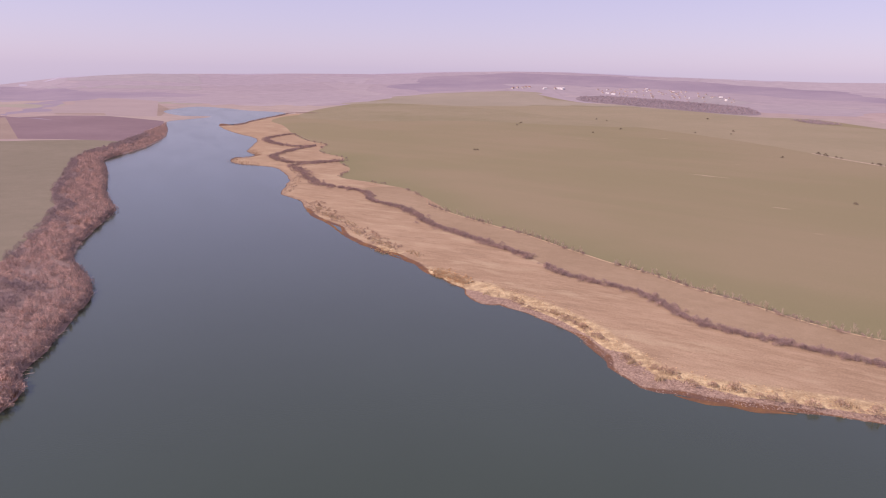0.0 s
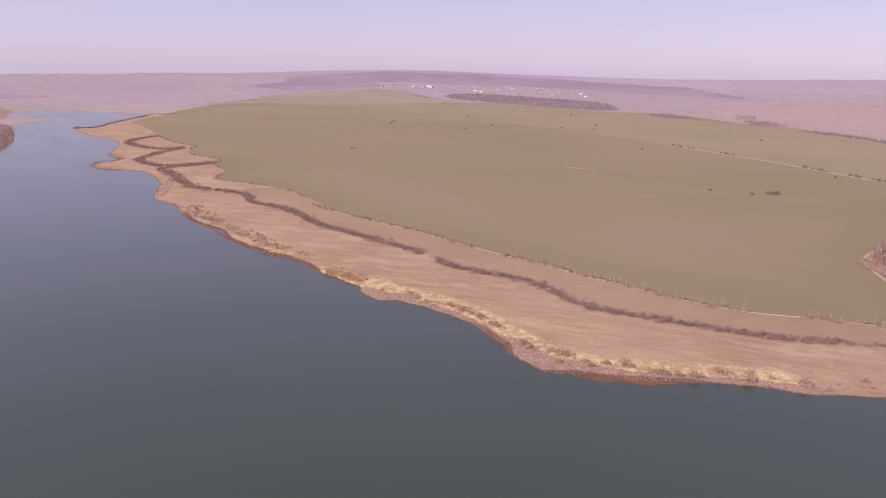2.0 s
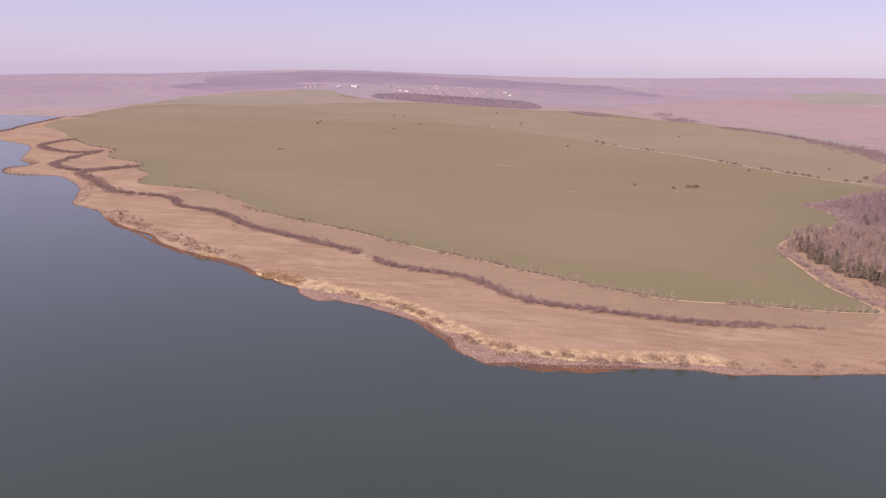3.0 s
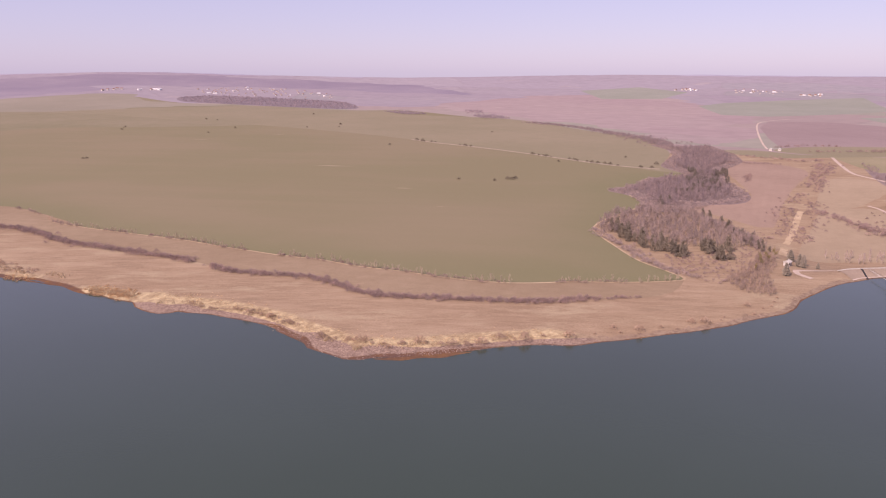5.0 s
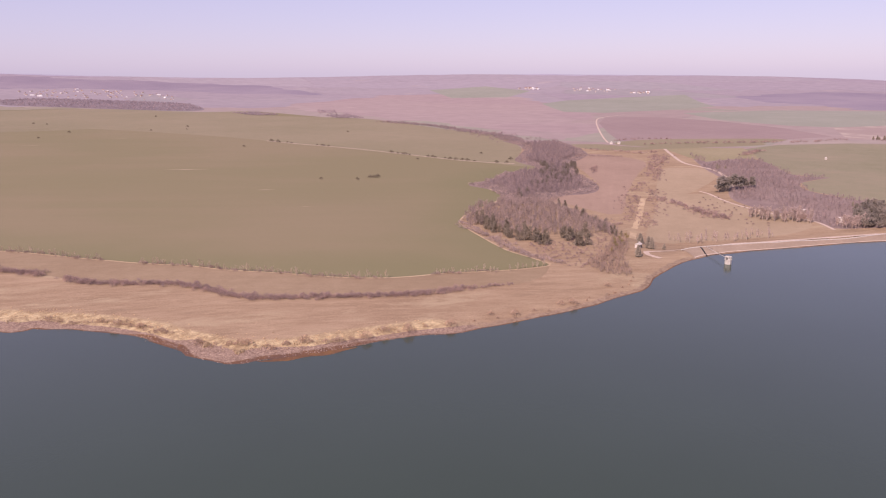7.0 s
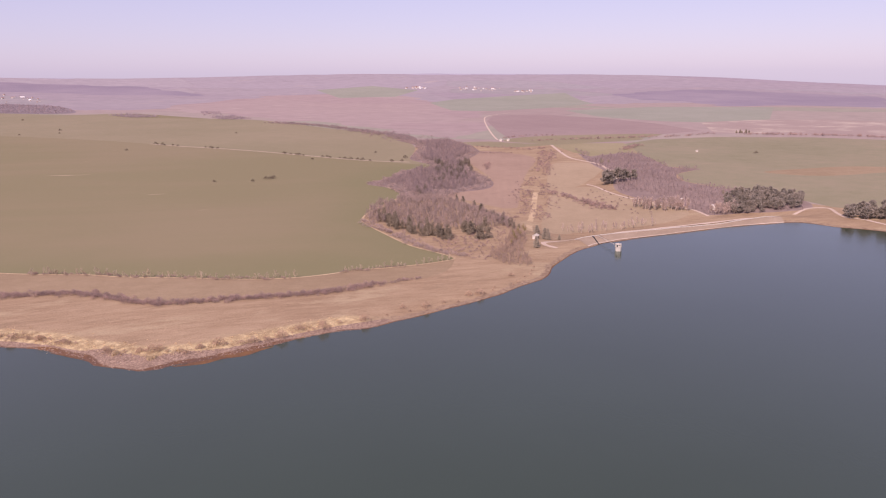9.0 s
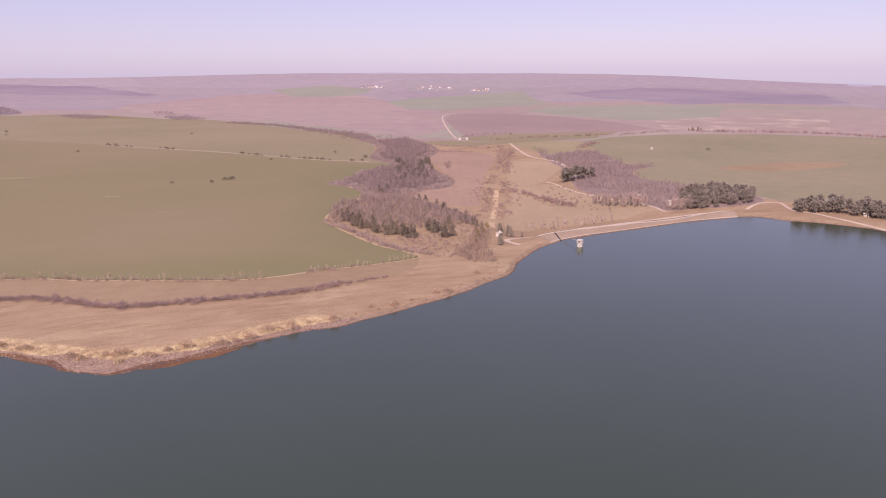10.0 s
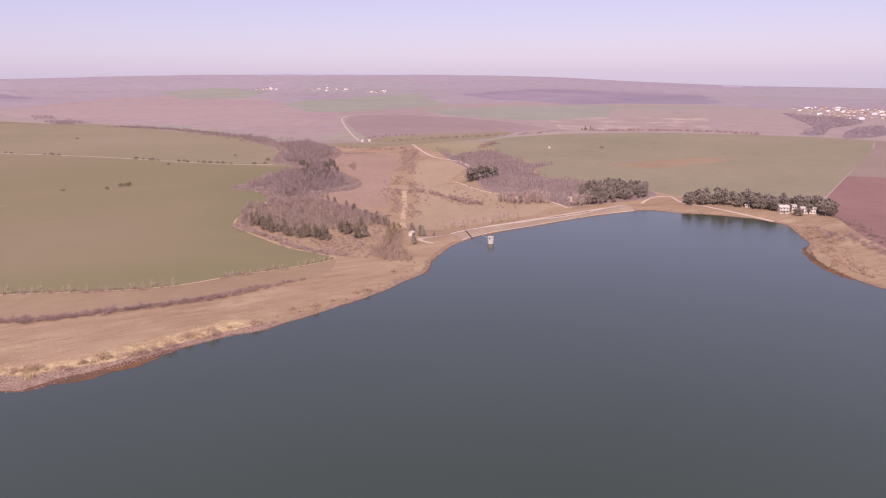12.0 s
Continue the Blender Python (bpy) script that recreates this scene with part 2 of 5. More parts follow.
M_YELLOW = soil("yellow_pasture", (0.27, 0.235, 0.13), (0.31, 0.265, 0.155), (0.35, 0.295, 0.18))
M_PURPLE = soil("dark_ploughed_soil", (0.205, 0.145, 0.15), (0.23, 0.165, 0.168), (0.26, 0.19, 0.19), 0.006, 0.08, rows=0.2, turn=70)
M_GREEN_WEST = soil("west_wheat", (0.185, 0.166, 0.112), (0.205, 0.182, 0.125), (0.228, 0.20, 0.14), 0.005, 0.06)
M_WATER = water_material()
M_TRACK = soil("pale_track", (0.46, 0.36, 0.27), (0.54, 0.43, 0.33), (0.60, 0.48, 0.38), 0.05, 0.4)
M_STONE_FACE = soil("dam_stone_facing", (0.29, 0.22, 0.155), (0.34, 0.262, 0.185), (0.40, 0.31, 0.225), 0.03, 0.5)
M_BUSH = plain("dark_bush_twigs", (0.15, 0.12, 0.085), 0.95, scale=1.5, by="object")
M_PLUME = plain("pale_feathery_twigs", (0.46, 0.375, 0.27), 0.95, scale=1.5, by="object")
M_BARK = plain("bark", (0.24, 0.18, 0.145), 0.95, scale=4, by="object")
M_TWIG = plain("bare_twigs", (0.36, 0.275, 0.23), 0.95, scale=1.5, by="object")
M_TWIG_STUFF = plain("bare_twigs_mass", (0.385, 0.30, 0.262), 0.95, scale=0.3, by="island")
M_TWIG_BACK = plain("grey_mauve_twigs_mass", (0.325, 0.252, 0.238), 0.95, scale=0.3, by="island")
# twigs of the farthest woods, greyed: haze painted into their colour
M_HAZED_FARWOOD = plain("hazed_far_twigs", (0.35, 0.285, 0.285), 0.95, scale=0.1, by="island")
M_TWIG_MAUVE = plain("mauve_twigs_mass", (0.36, 0.258, 0.222), 0.95, scale=0.3, by="island")
M_TWIG_STRAW = plain("straw_twigs_mass", (0.46, 0.345, 0.25), 0.95, scale=0.3, by="island")
M_TWIG_OLIVE = plain("brown_twigs_mass", (0.37, 0.275, 0.215), 0.95, scale=0.3, by="island")
M_TWIG_RED = plain("reddish_twigs_mass", (0.55, 0.385, 0.315), 0.95, scale=0.3, by="island")
M_TWIG_SHORE = plain("shore_twigs", (0.43, 0.30, 0.205), 0.95, scale=1.5, by="object")
M_TWIG_PALE = plain("pale_twigs", (0.50, 0.385, 0.325), 0.95, scale=1.5, by="object")
M_TWIG_DARK = plain("mauve_twigs", (0.33, 0.24, 0.20), 0.95, scale=1.5, by="object")
M_NEEDLE = plain("conifer_needles", (0.262, 0.215, 0.155), 0.9, scale=1.0, by="object")
M_PINE = plain("pine_needles", (0.285, 0.245, 0.198), 0.9, scale=1.0, by="object")
M_WALL = plain("pale_render", (0.60, 0.545, 0.47), 0.9, scale=0.8, spread=0.12)
M_TILE = plain("roof_tiles", (0.30, 0.15, 0.10), 0.9, scale=1.0)
M_CONCRETE = plain("weathered_concrete", (0.55, 0.50, 0.42), 0.9, scale=0.9, spread=0.2)
# near-black: painted shade for the tower's openings, and the car's tyres
M_DARK = plain("opening_shade_and_tyre", (0.02, 0.02, 0.022), 0.5)
M_STEEL = plain("dark_steel", (0.06, 0.055, 0.05), 0.6, 0.4)
M_STONES = plain("shore_stones", (0.36, 0.258, 0.188), 0.95, scale=0.6, by="island")
M_CAR = plain("dark_car_paint", (0.02, 0.022, 0.03), 0.25, 0.0, 2.0, 0.1, 0.5)
M_GLASS = plain("window_glass", (0.03, 0.035, 0.045), 0.1, 0.0, 2.0, 0.1, 0.6)
M_WILLOW = plain("yellowish_twigs", (0.30, 0.235, 0.10), 0.95, scale=1.5, by="object")
M_EVERGREEN = plain("dull_evergreen", (0.235, 0.195, 0.15), 0.9, scale=1.0, by="object")
M_WHITE = plain("whitewash", (0.80, 0.77, 0.72), 0.9, scale=0.5, spread=0.08)
M_STRAW = soil("channel_straw", (0.40, 0.29, 0.17), (0.48, 0.36, 0.22), (0.56, 0.43, 0.27), 0.05, 0.3)
M_MUD = soil("rusty_mud", (0.125, 0.07, 0.046), (0.17, 0.092, 0.05), (0.25, 0.132, 0.05), 0.06, 0.5)
# horizon hills: haze is put into the base as pale bluish mauve
M_HAZE_SKYLINE = soil("haze_skyline", (0.365, 0.345, 0.40), (0.38, 0.355, 0.405), (0.395, 0.37, 0.41), 0.0016, 0.006)
# far ridges and wood floor: bluish haze mixed into the woodland brown
M_HAZED_RIDGE = soil("hazed_wooded_ridge", (0.245, 0.205, 0.24), (0.275, 0.23, 0.26), (0.31, 0.262, 0.28), 0.0022, 0.008)
M_HAZED_DARKWOOD = soil("hazed_wood_floor", (0.20, 0.165, 0.17), (0.235, 0.19, 0.19), (0.275, 0.225, 0.22), 0.004, 0.02)
M_FAR_PINK = patchwork_material("distant_pink_soil", [(0.345, 0.26, 0.24), (0.375, 0.29, 0.255), (0.33, 0.265, 0.235), (0.36, 0.28, 0.25), (0.335, 0.25, 0.235), (0.385, 0.31, 0.27)], (0.35, 0.27, 0.245), 0.0030)
M_FAR_PLOUGH = soil("distant_ploughed_soil", (0.30, 0.222, 0.20), (0.325, 0.243, 0.218), (0.35, 0.268, 0.235), 0.004, 0.03, rows=0.08, turn=55)
M_FAR_PALE = soil("distant_pale_fallow", (0.31, 0.255, 0.235), (0.33, 0.272, 0.248), (0.35, 0.29, 0.262), 0.003, 0.02)
M_PALE_BARK = plain("pale_bark", (0.46, 0.37, 0.30), 0.95, scale=4, by="object")
M_RUST = plain("rusty_reeds", (0.42, 0.235, 0.13), 0.95, scale=0.6, by="island")
# far crop: its greyed green has haze painted in
M_MISTY_GREEN = soil("hazed_winter_crop", (0.265, 0.27, 0.205), (0.29, 0.29, 0.225), (0.315, 0.31, 0.245), 0.003, 0.02)
M_CHALK = soil("distant_bare_soil", (0.33, 0.255, 0.22), (0.345, 0.27, 0.23), (0.50, 0.42, 0.33), 0.008, 0.03)
M_BRUSH = soil("brush_floor", (0.22, 0.165, 0.14), (0.26, 0.195, 0.168), (0.31, 0.235, 0.20), 0.03, 0.3)
M_PASTURE = soil("valley_pasture", (0.33, 0.252, 0.158), (0.37, 0.283, 0.18), (0.41, 0.312, 0.202), 0.012, 0.12)
M_REED_ORANGE = plain("orange_reeds", (0.52, 0.345, 0.185), 0.95, scale=0.6, by="island")
M_REED = plain("dry_reeds", (0.64, 0.485, 0.29), 0.95, scale=0.6, by="island")

# ---- the plan: shore and parcels, in metres ----
SHORE_WEST = [(-445, 2038), (-458, 1866), (-463, 1722), (-467, 1632), (-508, 1674), (-502, 1623), (-453, 1508), (-397, 1412), (-360, 1359), (-338, 1307), (-320, 1210), (-307, 1126), (-282, 1077), (-284, 1047), (-299, 1038), (-298, 1005), (-279, 971), (-254, 961), (-223, 942), (-203, 903), (-183, 847), (-176, 795), (-173, 762), (-168, 737), (-154, 719), (-139, 697), (-128, 658), (-114, 623), (-99, 601), (-87, 586), (-80, 558), (-72, 541), (-57, 520), (-45, 502), (-34, 495), (-21, 473), (-11, 459)]
SHORE_NORTH = [(-10, 448), (-2, 440), (4, 430), (9, 423), (13, 417), (12, 406), (15, 398), (21, 389), (27, 387), (32, 388), (36, 382), (45, 373), (54, 361), (64, 345), (70, 330), (74, 314), (74, 301), (77, 295), (81, 287), (83, 280), (88, 276), (96, 275), (104, 270), (114, 267), (127, 262), (145, 258), (160, 253), (174, 247), (182, 241), (198, 237), (219, 232), (246, 226), (274, 223), (300, 221), (317, 221), (347, 231), (371, 236), (398, 238)]
SHORE_EAST = [(418, 237), (448, 226), (489, 206), (542, 180), (586, 150), (594, 140), (592, 115), (596, 84), (594, 55), (581, 28), (559, 20), (535, 12), (512, 7), (478, 7), (459, 4), (443, -3), (426, -13), (417, -24), (403, -37)]
SHORE_SOUTH = [(395, -60), (390, -260), (300, -480), (60, -560), (-140, -420), (-200, -200), (-185, 0), (-165, 150)]
SHORE_FAR_BANK = [(-164, 247), (-165, 261), (-167, 270), (-176, 282), (-180, 310), (-186, 335), (-191, 360), (-195, 381), (-208, 411), (-228, 441), (-243, 459), (-255, 486), (-270, 533), (-284, 596), (-297, 643), (-331, 702), (-368, 781), (-421, 899), (-462, 980), (-468, 1054), (-475, 1147), (-508, 1318), (-569, 1498), (-644, 1696), (-629, 1790), (-603, 1872), (-624, 1913), (-692, 1919), (-794, 2071), (-815, 2217), (-796, 2362), (-685, 2295), (-588, 2195), (-480, 2140)]
FIELD_EDGE_W = [(-359, 2039), (-420, 1924), (-416, 1750), (-357, 1605), (-290, 1396), (-239, 1268), (-200, 1211), (-192, 1109), (-143, 1029), (-145, 987), (-120, 915), (-125, 852), (-88, 812), (-53, 777), (-21, 716), (7, 649), (44, 590), (71, 544)]
FIELD_EDGE_N = [(-15, 671), (9, 630), (36, 590), (64, 551), (89, 507), (113, 468), (134, 440), (147, 416), (166, 389), (183, 363), (197, 346), (218, 329), (247, 316), (277, 298), (309, 287)]
FIELD_EDGE_E = [(309, 287), (314, 305), (317, 333), (330, 368), (345, 403), (358, 424), (390, 446), (426, 461), (471, 482), (494, 524), (500, 560), (547, 572), (598, 601), (636, 590), (664, 608), (695, 671), (739, 707), (822, 777), (891, 860), (962, 954), (980, 1047), (1001, 1172), (1063, 1408), (1083, 1553), (1047, 1689)]
FIELD_FAR = [(-400, 2070), (-360, 2457), (-247, 2937), (-76, 3253), (281, 3375), (393, 3241), (503, 2872), (714, 2599), (909, 2201), (1048, 2109)]
SHRUB_W = [(-100, 761), (-123, 776), (-142, 796), (-160, 844), (-183, 908), (-198, 949), (-145, 992), (-203, 974), (-233, 1005), (-248, 1049), (-237, 1116), (-214, 1183), (-244, 1174), (-296, 1240), (-321, 1322), (-295, 1396)]
SHRUB_WW = [(-457, 1608), (-461, 1716), (-458, 1836), (-448, 1950), (-443, 2065), (-363, 2061)]
SHRUB_MID = [(-100, 758), (-80, 737), (-69, 693), (-46, 664), (-26, 629), (-12, 589), (6, 560), (31, 525), (48, 499), (60, 480)]
SHRUB_N = [(68, 463), (73, 446), (84, 433), (103, 416), (115, 402), (122, 382), (126, 367), (132, 352), (151, 335), (172, 319), (194, 304), (215, 292), (235, 285)]
SHRUB_N2 = [(241, 282), (251, 278), (261, 273)]
WOOD_B = [(891, 884), (894, 826), (943, 797), (884, 709), (822, 647), (731, 601), (651, 529), (616, 478), (588, 455), (562, 449), (521, 459), (477, 439), (449, 456), (463, 475), (490, 517), (498, 560), (545, 570), (598, 599), (636, 587), (664, 606), (693, 671), (784, 739), (843, 794)]
WOOD_BAND = [(1043, 1431), (1043, 1269), (990, 1070), (951, 940), (891, 850)]
PLOUGHED = [(501, 455), (552, 470), (599, 462), (663, 527), (721, 589), (828, 665), (838, 595), (802, 536), (691, 477), (601, 427), (513, 373), (502, 380), (504, 418)]
CHANNEL = [(364, 265), (408, 292), (481, 337), (528, 364), (582, 396), (630, 425), (707, 466), (817, 526), (901, 576)]
BROW_A = [(602, 387), (594, 366), (583, 340), (577, 317), (579, 303)]
BROW_B = [(583, 340), (567, 312), (575, 299)]
WOOD_C = [(948, 558), (888, 496), (931, 479), (946, 448), (838, 360), (837, 335), (845, 318), (783, 326), (737, 298), (709, 228), (687, 161), (643, 152), (627, 203), (605, 225), (632, 259), (634, 298), (661, 344), (734, 386), (810, 456)]
ROAD_E = [(979, 617), (909, 561), (844, 506), (823, 472), (804, 440), (752, 394), (715, 369)]
TRACK = [(668, 383), (664, 370), (646, 344), (630, 309), (623, 274), (620, 245), (600, 221)]
ROAD_FAR = [(1000, 739), (1082, 809), (1298, 982), (1499, 1132), (1608, 1183), (1731, 1208)]
SHORE_TRACK = [(641, 124), (628, 114), (627, 101), (615, 80), (603, 59), (588, 36)]
EFIELD = [(1063, 532), (1174, 526), (1287, 456), (1379, 314), (1406, 162), (1405, 19), (1371, -66), (1161, -53), (889, -21), (722, -1), (683, 28), (673, 82), (670, 135), (687, 161), (709, 228), (737, 298), (783, 326), (845, 318), (837, 335), (838, 360), (946, 448)]
YFIELD = [(979, 617), (1034, 593), (1082, 540), (960, 455), (931, 479), (876, 490), (905, 534)]
FARFIELD_GREEN = [(910, 764), (967, 735), (984, 653), (1100, 628), (1189, 579), (1154, 540), (1034, 593), (979, 617), (897, 664)]
LGREEN = [(-712, 1164), (-627, 1210), (-542, 1220), (-532, 1146), (-521, 1051), (-494, 956), (-439, 829), (-400, 731), (-344, 628), (-312, 539), (-290, 471), (-284, 449), (-280, 380), (-426, 542), (-826, 1135)]
LPURPLE = [(-1082, 1739), (-980, 1678), (-931, 1757), (-834, 1797), (-652, 1697), (-547, 1406), (-522, 1228), (-542, 1220), (-631, 1219), (-708, 1205)]
LGREEN2 = [(-1086, 1982), (-1088, 2153), (-1045, 2318), (-949, 2435), (-822, 2192), (-718, 1852), (-846, 1837), (-959, 1810)]
LTAN = [(-1034, 1581), (-1001, 1669), (-707, 1206), (-769, 1168)]
LWOOD = [(-164, 247), (-284, 449), (-290, 471), (-312, 539), (-344, 628), (-400, 731), (-439, 829), (-494, 956), (-521, 1051), (-534, 1202), (-596, 1533), (-644, 1696)]
VILWOOD = [(565, 3163), (721, 3278), (917, 3160), (1077, 2955), (1117, 2741), (996, 2339), (909, 2291), (799, 2496), (659, 2737), (529, 2919)]
DARKWOOD = [(2183, 127), (2076, 47), (2034, -37), (1885, -62), (1757, -41), (1632, 3), (1447, 15), (1456, 56), (1651, 35)]
DARKWOOD2 = [(1519, -22), (1689, -49), (1743, -94), (1495, -88), (1389, -25)]
RED_FIELD = [(715, -2), (879, -21), (900, -200), (520, -200), (455, -62), (508, -42), (543, -30), (583, -19), (629, -9)]
TAN_FIELD = [(879, -21), (1255, -62), (1371, -66), (1380, -250), (900, -200)]
EVERGREEN_B = [(690, 623), (679, 585), (717, 586), (643, 523), (589, 484), (567, 496), (516, 485), (469, 456), (492, 484), (585, 535)]
STONY_POINT = [(80, 307), (82, 292), (89, 281), (101, 277)]
STONY_SHORE = [(107, 273), (122, 266), (140, 261), (154, 256), (166, 252), (190, 241)]
STONY_CAPE = [(18, 402), (26, 393), (36, 388)]
STONY_RIM = [(46, 376), (59, 358), (70, 332), (75, 315)]
REED_COVE = [(-7, 450), (2, 438), (13, 423)]
REED_COVE2 = [(-50, 512), (-38, 499)]
STRAW_BANK = [(26, 416), (44, 396), (58, 377), (71, 352), (78, 328), (86, 311), (98, 294), (108, 283), (129, 274), (150, 266), (180, 254)]
MUD_LINES = [[(94, 274), (104, 269), (114, 266), (127, 261), (138, 258)], [(68, 333), (72, 321), (74, 308)], [(-127, 655), (-99, 601), (-80, 560), (-58, 521), (-43, 504), (-21, 474), (-11, 459)], [(470, 6), (445, -2), (426, -13)]]
HEDGE_LINE = [(587, 1170), (595, 1093), (613, 1005), (626, 917), (633, 808), (642, 714), (668, 650)]
CREST = [(390, 268), (401, 265), (423, 257), (446, 244), (471, 229), (504, 212), (554, 187), (596, 167), (633, 155), (654, 149)]


# the height of the horizon in degrees, seen from EYE_LEVEL metres over the water, by compass direction
EYE_LEVEL = 125
SKYLINE = [(-180, -0.5), (-90, -0.9), (-40, -1.45), (-31, -1.42), (-28.8, -1.3), (-27.6, -0.9), (-22, -0.6), (-12, -0.48), (-6, -0.4), (-1, -0.12), (5, 0.0), (9, -0.02),
           (13, -0.12), (17, -0.25), (21, -0.35), (26, -0.42), (32, -0.36), (38, -0.25), (44, -0.15), (50, -0.17), (56, -0.22), (62, -0.28), (68, -0.42),
           (72, -0.6), (76, -0.82), (80, -1.0), (84, -1.12), (88, -1.17), (93, -1.27), (120, -1.0), (180, -0.5)]


# ---- plan arithmetic ----
def smooth_line(pts, step, closed=False, wobble=0.0):
    """A Catmull-Rom line through pts, cut into even steps, with a little unevenness."""
    p = np.array(pts, float)
    n = len(p)
    out = []
    for i in range(n if closed else n - 1):
        a, b = p[i], p[(i + 1) % n]
        before = p[i - 1] if closed or i > 0 else a
        after = p[(i + 2) % n] if closed or i < n - 2 else b
        far = np.hypot(*((a + b) / 2))
        k = max(1, int(np.hypot(*(b - a)) / (step * max(1, far / 700))))
        for j in range(k):
            t = j / k
            q = 0.5 * (2 * a + (b - before) * t + (2 * before - 5 * a + 4 * b - after) * t ** 2 + (3 * a - before - 3 * b + after) * t ** 3)
            out.append(q)
    if not closed:
        out.append(p[-1])
    out = np.array(out)
    if wobble:
        for q in out:
            v = Vector((q[0] * 0.05, q[1] * 0.05, 3.1))
            q[0] += wobble * noise.noise(v)
            q[1] += wobble * noise.noise(v + Vector((31, 7, 5)))
    return out


def inside(X, Y, poly):
    p = np.asarray(poly, float)
    hit = np.zeros(X.shape, bool)
    for (ax, ay), (bx, by) in zip(p, np.roll(p, -1, 0)):
        if ay != by:
            hit ^= ((ay > Y) != (by > Y)) & (X < (bx - ax) * (Y - ay) / (by - ay) + ax)
    return hit


def line_distance(X, Y, pts, closed=False):
    p = np.asarray(pts, float)
    q = np.roll(p, -1, 0) if closed else p[1:]
    best = np.full(X.shape, 1e18)
    for (ax, ay), (bx, by) in zip(p, q):
        ex, ey = bx - ax, by - ay
        t = np.clip(((X - ax) * ex + (Y - ay) * ey) / (ex * ex + ey * ey + 1e-12), 0, 1)
        best = np.minimum(best, (X - ax - t * ex) ** 2 + (Y - ay - t * ey) ** 2)
    return np.sqrt(best)


LAKE = smooth_line(SHORE_WEST[:-1] + SHORE_NORTH + SHORE_EAST + SHORE_SOUTH + SHORE_FAR_BANK, 5, True, 2.2)


def shore_distance(X, Y):
    d = line_distance(X, Y, LAKE, True)
    return np.where(inside(X, Y, LAKE), -d, d)


def ease(a, b, v):
    t = np.clip((v - a) / (b - a), 0, 1)
    return t * t * (3 - 2 * t)


def relief(X, Y, d):
    """Height over the water: bank, gentle rise, earth dam with the lower valley behind it, hills all round."""
    dl = np.maximum(d, 0)
    z = 1.6 * (1 - np.exp(-dl / 9)) + 5.5 * (1 - np.exp(-dl / 240))
    z = z * (1 - 0.75 * np.exp(-(((X - 590) / 130) ** 2 + ((Y - 330) / 110) ** 2)))
    u, s = (X - 398) * 0.901 - (Y - 240) * 0.434, (X - 398) * 0.434 + (Y - 240) * 0.901
    w = ease(-25, 30, u) * ease(262, 215, u) * ease(-60, 0, s) * np.exp(-(np.maximum(s - 45, 0) / 170) ** 2)
    prof = np.where(dl < 15.5, np.minimum(0.25 * dl, 2.6), 2.6 - np.minimum(np.maximum(dl - 15.5, 0) / 2.5, 8.0))
    z = z * (1 - w) + prof * w
    z = np.where(d < 0, np.maximum(d * 0.12, -4), z)
    r, az = np.hypot(X, Y), np.degrees(np.arctan2(X, Y))
    el = np.interp(az, [p[0] for p in SKYLINE], [p[1] for p in SKYLINE])
    k = np.clip((r - 2300) / 2400, 0, 1)
    fall = math.atan((EYE_LEVEL - 7.1) / 2300) * (1 - k) - np.radians(el) * k
    upland = EYE_LEVEL - r * np.tan(fall) - 7.1 + ease(2500, 3200, r) * (3.5 * np.sin(X / 420 + 1.3) * np.cos(Y / 530) + 2.0 * np.sin(X / 210 + Y / 260))
    return z + np.where(r > 2300, upland, 0)


def heights(pts):
    p = np.asarray(pts, float)
    return relief(p[:, 0], p[:, 1], shore_distance(p[:, 0], p[:, 1]))


# ---- mesh helpers ----
def mesh_of(name, verts, faces, materials, slots=None, smooth=False):
    me = bpy.data.meshes.new(name)
    me.from_pydata([tuple(v) for v in verts], [], [tuple(f) for f in faces])
    for m in materials if isinstance(materials, (list, tuple)) else [materials]:
        me.materials.append(m)
    if slots is not None:
        me.polygons.foreach_set("material_index", np.asarray(slots, np.int32))
    if smooth:
        me.polygons.foreach_set("use_smooth", np.ones(len(me.polygons), bool))
    me.update()
    return me


def part(name, geo, material, parent, label=""):
    """One mesh object under a thing or a part; geo: (verts, faces) or a bmesh."""
    if isinstance(geo, bmesh.types.BMesh):
        me = bpy.data.meshes.new(name)
        geo.to_mesh(me)
        geo.free()
        me.materials.append(material)
    else:
        me = mesh_of(name, geo[0], geo[1], material)
    ob = new(name, me)
    ob.parent = parent
    return tagged(ob, label=label)


def thing(name, label, category, group="", kind=""):
    return tagged(new(name), label, category, group, kind)


def box(x0, y0, z0, x1, y1, z1, bevel=0.0):
    bm = bmesh.new()
    bmesh.ops.create_cube(bm, size=1)
    bmesh.ops.scale(bm, vec=(x1 - x0, y1 - y0, z1 - z0), verts=bm.verts)
    bmesh.ops.translate(bm, vec=((x0 + x1) / 2, (y0 + y1) / 2, (z0 + z1) / 2), verts=bm.verts)
    if bevel:
        bmesh.ops.bevel(bm, geom=bm.edges[:], offset=bevel, segments=1, affect="EDGES")
    return bm


def tube(points, radii, sides=5):
    """A tapered limb through points."""
    verts, faces = [], []
    for i, (p, r) in enumerate(zip(points, radii)):
        ahead = Vector(points[min(i + 1, len(points) - 1)]) - Vector(points[max(i - 1, 0)])
        q = ahead.to_track_quat("Z", "Y")
        for k in range(sides):
            t = 2 * math.pi * k / sides
            verts.append(Vector(p) + q @ Vector((r * math.cos(t), r * math.sin(t), 0)))
    for i in range(len(points) - 1):
        for k in range(sides):
            j = (k + 1) % sides
            faces.append((i * sides + k, i * sides + j, (i + 1) * sides + j, (i + 1) * sides + k))
